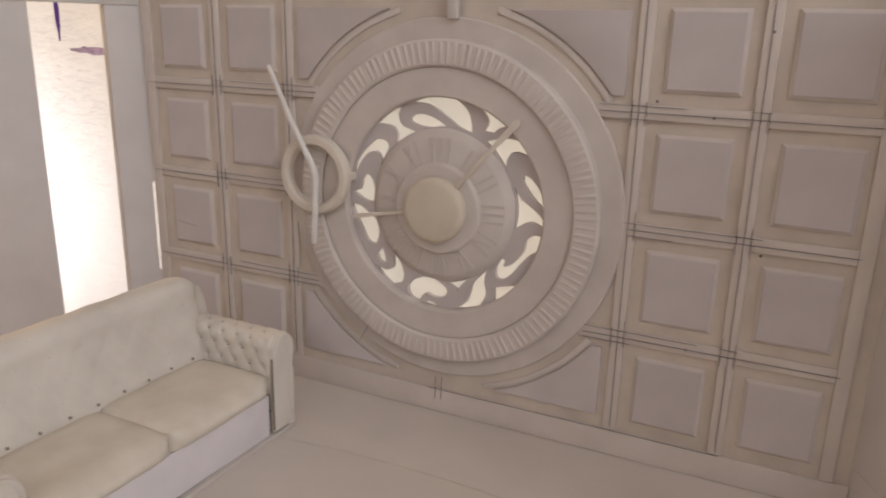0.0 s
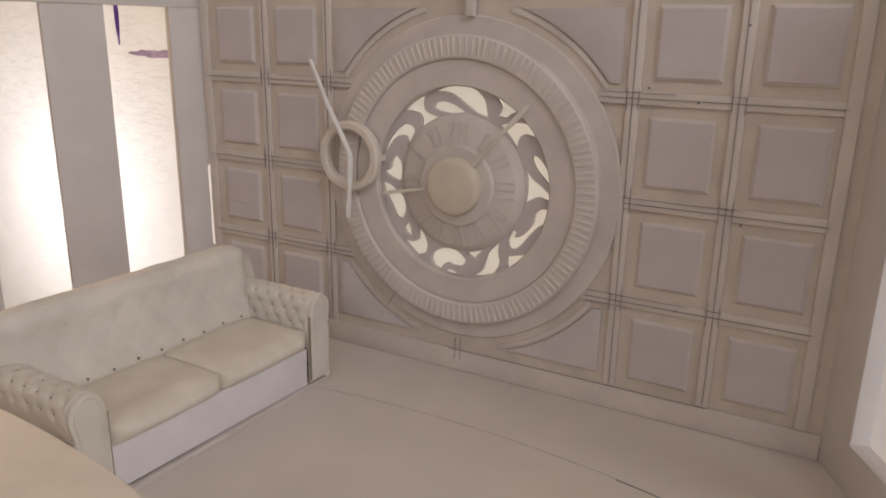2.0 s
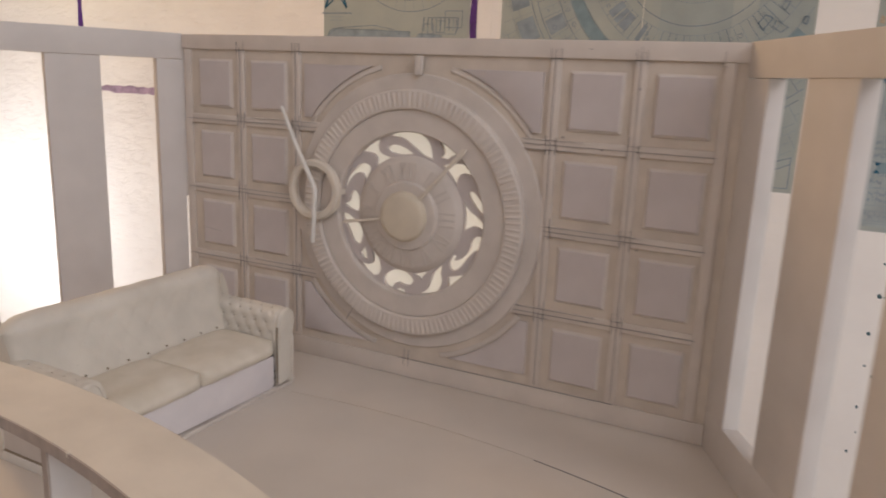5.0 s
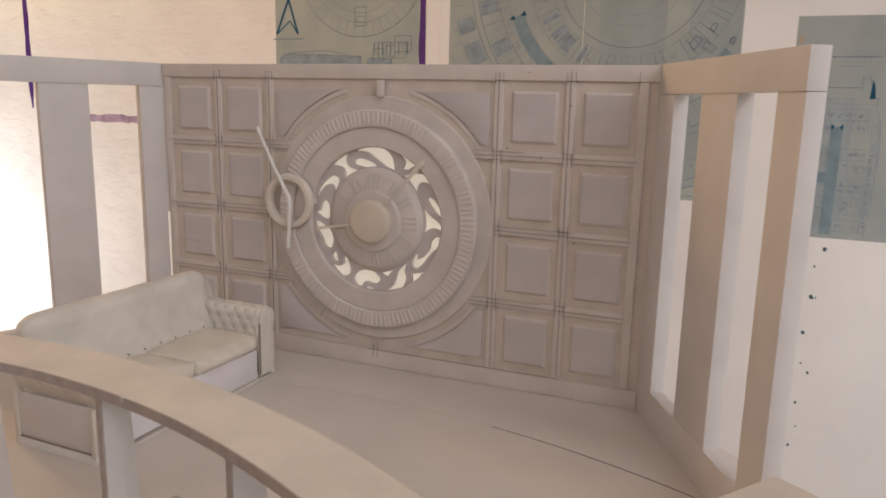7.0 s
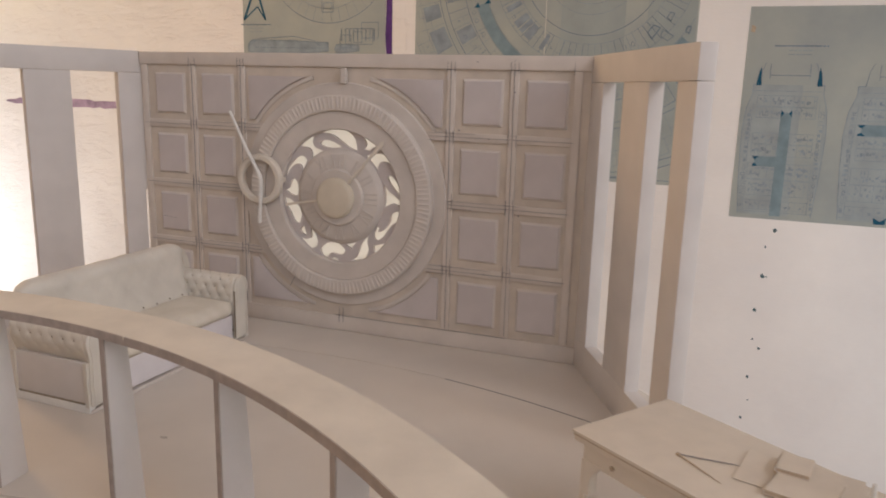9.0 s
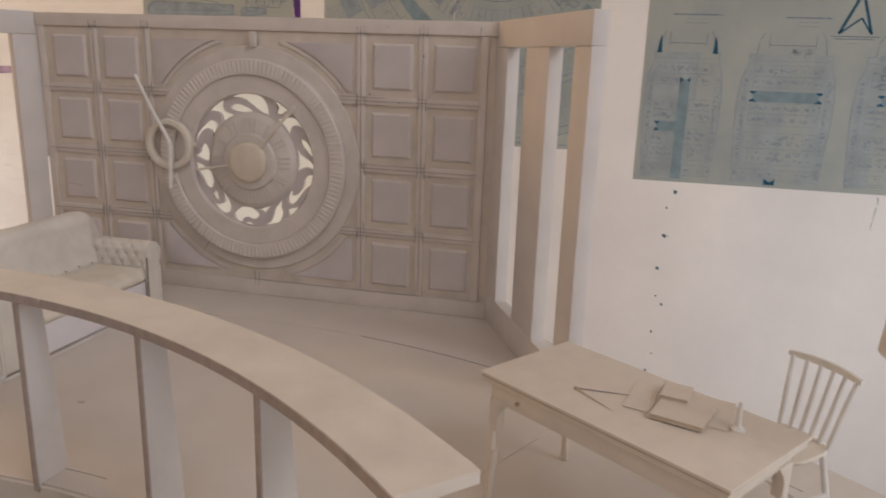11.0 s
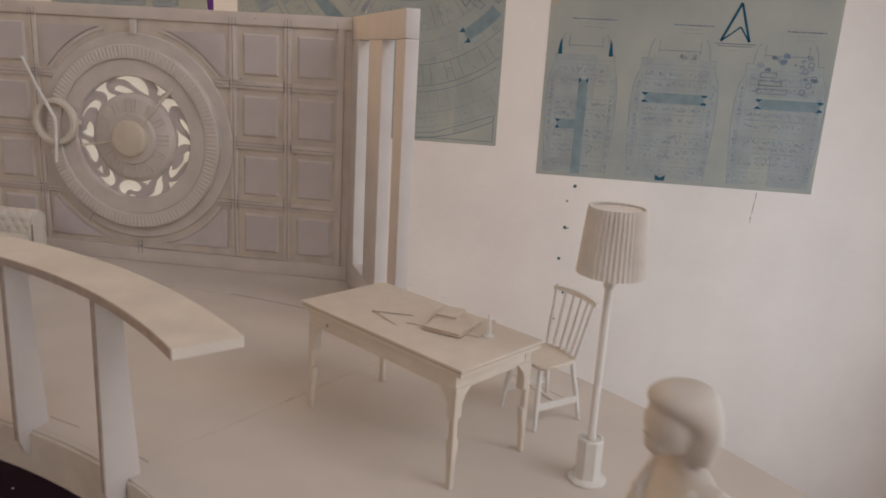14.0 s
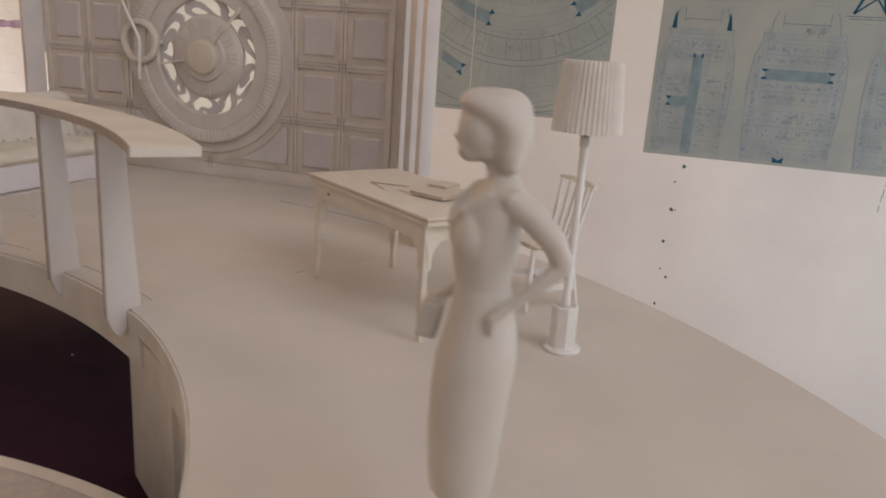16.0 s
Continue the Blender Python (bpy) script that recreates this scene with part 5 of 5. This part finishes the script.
def deck_poster():
    w = 0.842
    t, d = sheet("deck_plan_poster", 0.242, 0.242 + w, -0.134, 0.452, "pale green blueprint poster of three deck plans")
    for k, cx in enumerate((0.118, 0.398, 0.706)):
        hull(d, cx, 0.012, (0.210, 0.252, 0.256)[k], 0.425, 11 + k)
        bars(d, cx + (0.020, 0.033, 0.045)[k], 0.480 - 0.004 * k, 3, (0.134, 0.120, 0.110)[k])
        if k == 0:
            for s in (-1, 1):
                d.shape([(cx + s * 0.0700, 0.375), (cx + s * 0.0840, 0.375), (cx + s * 0.0790, 0.410), (cx + s * 0.0740, 0.425)], DEEP, 0.0008)
    notched(d, 0.107, 0.010, 0.135, 0.300)
    d.shape([(0.052, 0.150), (0.107, 0.150), (0.107, 0.178), (0.052, 0.178)], BAND, 0.0007)
    d.shape([(0.045, 0.150), (0.062, 0.150), (0.052, 0.160)], DEEP, 0.0009)
    d.shape([(0.045, 0.178), (0.062, 0.178), (0.052, 0.168)], DEEP, 0.0009)
    notched(d, 0.311, 0.246, 0.486, 0.276)
    notched(d, 0.646, 0.246, 0.822, 0.276)
    d.shape([(0.372, 0.008), (0.400, 0.008), (0.402, 0.026), (0.386, 0.016), (0.370, 0.026)], DEEP, 0.0009)
    for k in range(3):
        x, z = 0.636 + 0.002 * k, 0.292 + 0.024 * k
        d.rect(x, z, x + 0.085 - 0.02 * k, z + 0.014, INK, 0.0024)
    rnd = random.Random(5)
    # the lounge of the third deck: round tables, benches and filled blocks
    for k in range(30):
        x, z = rnd.uniform(0.63, 0.83), rnd.uniform(0.290, 0.405)
        if x > 0.735 or z > 0.36:
            q, turn = rnd.uniform(0.005, 0.013), rnd.uniform(0, 6.28)
            blob = [(x + q * rnd.uniform(0.6, 1.2) * math.cos(turn + g), z + q * rnd.uniform(0.4, 0.9) * math.sin(turn + g)) for g in np.linspace(0, 5.4, 7)]
            d.shape(blob, (FAINT, FAINT, INK)[k % 3], 0.00028 + 0.00001 * k)
    for k in range(5):
        d.arc(0.765 + 0.014 * (k % 3), 0.302 + 0.020 * k, 0.008, 0, 360, INK, 0.0022, 14)
    for _ in range(12):
        d.arc(0.42 + rnd.uniform(-0.02, 0.03), 0.385 + rnd.uniform(-0.012, 0.012), rnd.uniform(0.003, 0.008), 0, 360, FAINT, 0.0016, 12)
    emblem(d, 0.553, 0.438, 0.100)
    d.stroke([(0.492, 0.431), (0.614, 0.431)], INK, 0.0022)
    bars(d, 0.553, 0.423, 2, 0.10, 0.0025)
    d.shape([(0.005, 0.520), (0.016, 0.516), (0.018, 0.532), (0.008, 0.538)], EDGE, 0.0005)
    stain = d.inks.pop("brown_edge")[1]
    d.done()
    part("stain", stain, EDGE, t, "brown stain near the edge", smooth=None)


deck_poster()


def ring_poster():
    w, h = 0.863, 0.586
    t, d = sheet("ring_plan_poster", -0.757, -0.757 + w, -0.056, -0.056 + h, "pale green blueprint poster of a ring-shaped plan")
    cx, cz = 0.560, 0.640
    rnd = random.Random(3)

    def keep(x, z):
        return 0.006 < x < w - 0.006 and 0.006 < z < h - 0.006

    def bit(pts, ink, width):
        run = []
        for p in pts + [(9, 9)]:
            if keep(*p):
                run.append(p)
            else:
                if len(run) > 1:
                    d.stroke(run, ink, width)
                run = []

    polar = lambda r, a: (cx + r * math.cos(radians(a)), cz + r * math.sin(radians(a)))
    grey = [p for p in (polar(0.633, a) for a in np.linspace(258, 297.5, 40)) if p[1] > 0.006]
    d.shape([(0.428, h - 0.004), (0.428, grey[0][1])] + grey + [(w - 0.004, grey[-1][1]), (w - 0.004, h - 0.004)], GREYWASH, 0.0002)
    for r, ink, width in ((0.12, FAINT, 0.0014), (0.15, FAINT, 0.0014), (0.210, INK, 0.0018), (0.235, FAINT, 0.0014), (0.300, FAINT, 0.0016), (0.336, FAINT, 0.0016), (0.376, FAINT, 0.0016), (0.405, INK, 0.0016), (0.470, INK, 0.0018), (0.488, INK, 0.0018), (0.555, FAINT, 0.0014), (0.600, FAINT, 0.0014), (0.633, INK, 0.0020)):
        bit([polar(r, a) for a in np.linspace(160, 380, 150)], ink, width)
    for r0, r1, n, ink in ((0.235, 0.300, 50, INK), (0.376, 0.405, 40, FAINT), (0.405, 0.470, 64, INK), (0.488, 0.555, 54, FAINT), (0.555, 0.600, 60, FAINT)):
        for k in range(n):
            a = 160 + 220 * k / n + rnd.uniform(-0.6, 0.6)
            bit([polar(r, a) for r in np.linspace(r0, r1, 5)], ink if rnd.random() < 0.6 else FAINT, 0.0013)
            if rnd.random() < 0.5:
                q = rnd.uniform(r0 + 0.01, r1 - 0.01)
                bit([polar(q, b) for b in np.linspace(a, a + 220 / n, 4)], FAINT, 0.0012)
            if rnd.random() < 0.4:
                x, z = polar(rnd.uniform(r0 + 0.015, r1 - 0.015), a + rnd.uniform(0.8, 2.5))
                if keep(x, z):
                    d.arc(x, z, rnd.uniform(0.003, 0.007), 0, 360, rnd.choice((FAINT, INK)), 0.0012, 10)
    # grey-filled rooms, and heavier outlines of machines
    for k in range(24):
        r0, r1 = rnd.choice(((0.242, 0.290), (0.410, 0.465), (0.495, 0.550)))
        a, wide = rnd.choice((rnd.uniform(165, 250), rnd.uniform(312, 375))), rnd.uniform(2, 6)
        quad = [polar(r0, a), polar(r0, a + wide), polar(r1, a + wide), polar(r1, a)]
        if all(keep(*p) for p in quad):
            d.shape(quad, FAINT, 0.0003 + 0.00004 * k)
    for k in range(9):
        x, z = polar(rnd.uniform(0.25, 0.36), rnd.uniform(285, 345))
        s, turn = rnd.uniform(0.010, 0.026), rnd.uniform(0, math.pi)
        quad = [(x + s * p * math.cos(turn) - s * q * math.sin(turn), z + s * p * math.sin(turn) + s * q * math.cos(turn)) for p, q in ((-1, -0.5), (1, -0.5), (0.8, 0.5), (-0.6, 0.6), (-1, -0.5))]
        if all(keep(*p) for p in quad):
            d.stroke(quad, INK, rnd.choice((0.0018, 0.0026)), 0.0034 + 0.00005 * k)
    for r0, r1, a0, a1 in ((0.338, 0.374, 199, 256), (0.338, 0.374, 301, 343)):
        pts = [polar(r0, a) for a in np.linspace(a0, a1, 24)], [polar(r1, a) for a in np.linspace(a0, a1, 24)]
        both = [(p, q) for p, q in zip(*pts) if keep(*p) and keep(*q)]
        if len(both) > 1:
            d.shape([p for p, q in both] + [q for p, q in both[::-1]], BAND, 0.0007)
        for a in (a0, a1):
            for q in (r0, r1):
                x, z = polar(q, a)
                if keep(x, z) and keep(x + 0.012, z + 0.012) and keep(x - 0.012, z - 0.012):
                    d.shape([(x - 0.010, z - 0.006), (x + 0.010, z - 0.004), (x + 0.002, z + 0.010)], DEEP, 0.0009)
    d.shape([(0.318, 0.158), (0.324, 0.188), (0.398, 0.146), (0.386, 0.118)], BAND, 0.0007)
    d.shape([(0.386, 0.150), (0.408, 0.146), (0.394, 0.136)], DEEP, 0.0009)
    d.shape([(0.372, 0.122), (0.394, 0.110), (0.390, 0.128)], DEEP, 0.0009)
    d.stroke([(0.012, 0.012), (w - 0.012, 0.012), (w - 0.012, 0.095), (w - 0.200, 0.030), (w - 0.40, 0.014)], INK, 0.0018)
    d.done()
    part("fold", box(-0.0010, 0.0010, -0.0008, 0.0, 0.0, h), PAPER, t, "worn fold line", m=pose(-w / 2 + 0.425, 0, 0))


ring_poster()


def side_poster():
    w, h = 0.546, 0.50
    t, d = sheet("side_plan_poster", -1.408, -1.408 + w, 0.245, 0.245 + h, "pale green blueprint poster with an arrowhead emblem")
    emblem(d, 0.049, 0.180, 0.105)
    bars(d, 0.052, 0.162, 3, 0.12)
    for k in range(3):
        z = 0.125 - 0.012 * k
        d.stroke([(0.02 + 0.01 * k, z - 0.03), (0.06, z - 0.008), (0.20, z), (0.28, z - 0.014), (0.30, z - 0.03)], INK if k == 0 else FAINT, 0.0018)
    for x0, z0, x1, z1 in ((0.40, 0.10, 0.50, 0.15), (0.38, 0.09, 0.42, 0.13), (0.46, 0.12, 0.52, 0.17), (0.43, 0.105, 0.46, 0.14)):
        d.rect(x0, z0, x1, z1, INK, 0.0016)
    # side views of hulls: long rounded bodies with grey bellies, and boxy engines
    for x0, x1, z0, z1 in ((0.017, 0.335, 0.060, 0.114), (0.360, 0.450, 0.070, 0.100)):
        m, h = (z0 + z1) / 2, (z1 - z0) / 2
        body = [(x0 + h * (1 - math.cos(a)), m + h * math.sin(a)) for a in np.linspace(-1.5, 1.5, 9)] + [(x1, z1 - 0.3 * h), (x1, z0 + 0.6 * h)]
        d.shape([(x, z) for x, z in body], FAINT, 0.0003)
        d.stroke(body + body[:1], INK, 0.0016)
        d.stroke([(x0 + h, m), (x1, m)], INK, 0.0012)
    for k in range(9):
        x = 0.385 + 0.015 * k
        d.stroke([(x, 0.11), (x, 0.15)], FAINT if k % 2 else INK, 0.0030)
    for x0, z0 in ((0.312, 0.203),):
        d.rect(x0, z0, x0 + 0.042, z0 + 0.060, INK, 0.0018)
        d.rect(x0 + 0.006, z0 + 0.012, x0 + 0.036, z0 + 0.030, FAINT, 0.0030)
    for r in (0.12, 0.16, 0.19, 0.237):
        d.arc(0.335, 0.405, r, 200, 340, INK if r > 0.2 else FAINT, 0.0018)
    for k in range(16):
        a = 205 + 8.5 * k
        d.stroke([(0.335 + q * math.cos(radians(a)), 0.405 + q * math.sin(radians(a))) for q in (0.19, 0.237)], FAINT, 0.0014)
    d.done()


side_poster()

# ---------------------------------------------------------------- marks on the far wall
def flake(x, z, s, seed):
    rnd = random.Random(seed)
    pts = [(s * rnd.uniform(0.5, 1.0) * math.cos(a), s * rnd.uniform(0.6, 1.2) * math.sin(a)) for a in np.linspace(0, 5.6, 8)]
    solid("paint_chip", moved(plate([pts], 0.0006), pose(x, FAR - 0.0006, z)), FLAKE, "small dark chip in the white wall paint", "paint chip", group="chips in the wall paint")


for k, (x, z, s) in enumerate(((0.370, -0.165, 0.0070), (0.350, -0.216, 0.0045), (0.351, -0.303, 0.0075), (0.362, -0.304, 0.0030), (0.342, -0.408, 0.0068), (0.345, -0.498, 0.0035), (0.365, -0.524, 0.0050), (0.343, -0.617, 0.0060), (0.352, -0.690, 0.0032), (0.338, -0.750, 0.0050), (0.300, 0.520, 0.008))):
    flake(x, z, s, k)
for k, z in enumerate((-0.150, -0.178, -0.196, -0.225)):
    solid("scratch", box(0.9245 - 0.002 * k, 0.9260 - 0.002 * k, FAR - 0.0004, FAR, z - 0.012, z + 0.008), FLAKE, "thin grey scratch down the white wall", "scratch", group="scratches on the wall")


def brushed(x0, x1, z0, z1, seed):
    """A ragged band of paint, thinner towards its ends."""
    rnd = random.Random(seed)
    n = 26
    upright = (z1 - z0) > (x1 - x0)
    a, b = [], []
    for k in range(n + 1):
        f = k / n
        e = min(1.0, 6 * min(f, 1 - f) + 0.25)
        if upright:
            m, h = (x0 + x1) / 2, (x1 - x0) / 2 * e
            a.append((m - h * rnd.uniform(0.75, 1.1), z0 + (z1 - z0) * f))
            b.append((m + h * rnd.uniform(0.75, 1.1), z0 + (z1 - z0) * f))
        else:
            m, h = (z0 + z1) / 2, (z1 - z0) / 2 * e
            a.append((x0 + (x1 - x0) * f, m - h * rnd.uniform(0.6, 1.1)))
            b.append((x0 + (x1 - x0) * f, m + h * rnd.uniform(0.6, 1.1)))
    return moved(plate([a + b[::-1]], 0.0012), pose(0, FAR - 0.0012, 0))


solid("purple_stripe", brushed(-0.862, -0.838, -0.30, 1.30, 1), PURPLE, "dark purple paint stripe down the white wall", "paint stripe", group="purple paint marks")
solid("purple_stripe", brushed(-2.628, -2.600, 0.145, 0.90, 2), PURPLE, "dark purple paint stripe down the white wall", "paint stripe", group="purple paint marks")
PALE = material("faded_purple_paint", (0.44, 0.31, 0.42), 0.6, 0.2, 25, 150, 0.3)
solid("purple_smear", brushed(-2.56, -1.90, 0.098, 0.130, 3), PALE, "faded purple smear of paint across the wall", "paint smear", group="purple paint marks")
solid("white_stripe", brushed(-0.834, -0.790, -0.30, 1.30, 4), PLASTER, "rough white paint ridge beside the purple stripe", "paint ridge", group="purple paint marks")

# sheet of tracing paper that closes the back of the clock's opening
TRACE = bpy.data.materials.new("tracing_paper")
TRACE.use_nodes = True
tn = TRACE.node_tree
mixer, trans = tn.nodes.new("ShaderNodeMixShader"), tn.nodes.new("ShaderNodeBsdfTranslucent")
grain = tn.nodes.new("ShaderNodeTexNoise")
grain.inputs["Scale"].default_value = 400
ramp = tn.nodes.new("ShaderNodeValToRGB")
ramp.color_ramp.elements[0].color, ramp.color_ramp.elements[1].color = (0.88, 0.85, 0.79, 1), (0.95, 0.93, 0.88, 1)
tn.links.new(grain.outputs["Fac"], ramp.inputs["Fac"])
tn.links.new(ramp.outputs["Color"], trans.inputs["Color"])
tn.links.new(ramp.outputs["Color"], tn.nodes["Principled BSDF"].inputs["Base Color"])
mixer.inputs["Fac"].default_value = 0.75
tn.links.new(tn.nodes["Principled BSDF"].outputs[0], mixer.inputs[1])
tn.links.new(trans.outputs[0], mixer.inputs[2])
tn.links.new(mixer.outputs[0], tn.nodes["Material Output"].inputs["Surface"])
solid("tracing_paper", moved(lathe([(0.0636, 0.0), (0.0636, 0.0002), (0.0, 0.0002)], 64), pose(KX, FRONT + 0.0040, KZ, 90)), TRACE, "sheet of tracing paper fixed behind the clock", "paper")
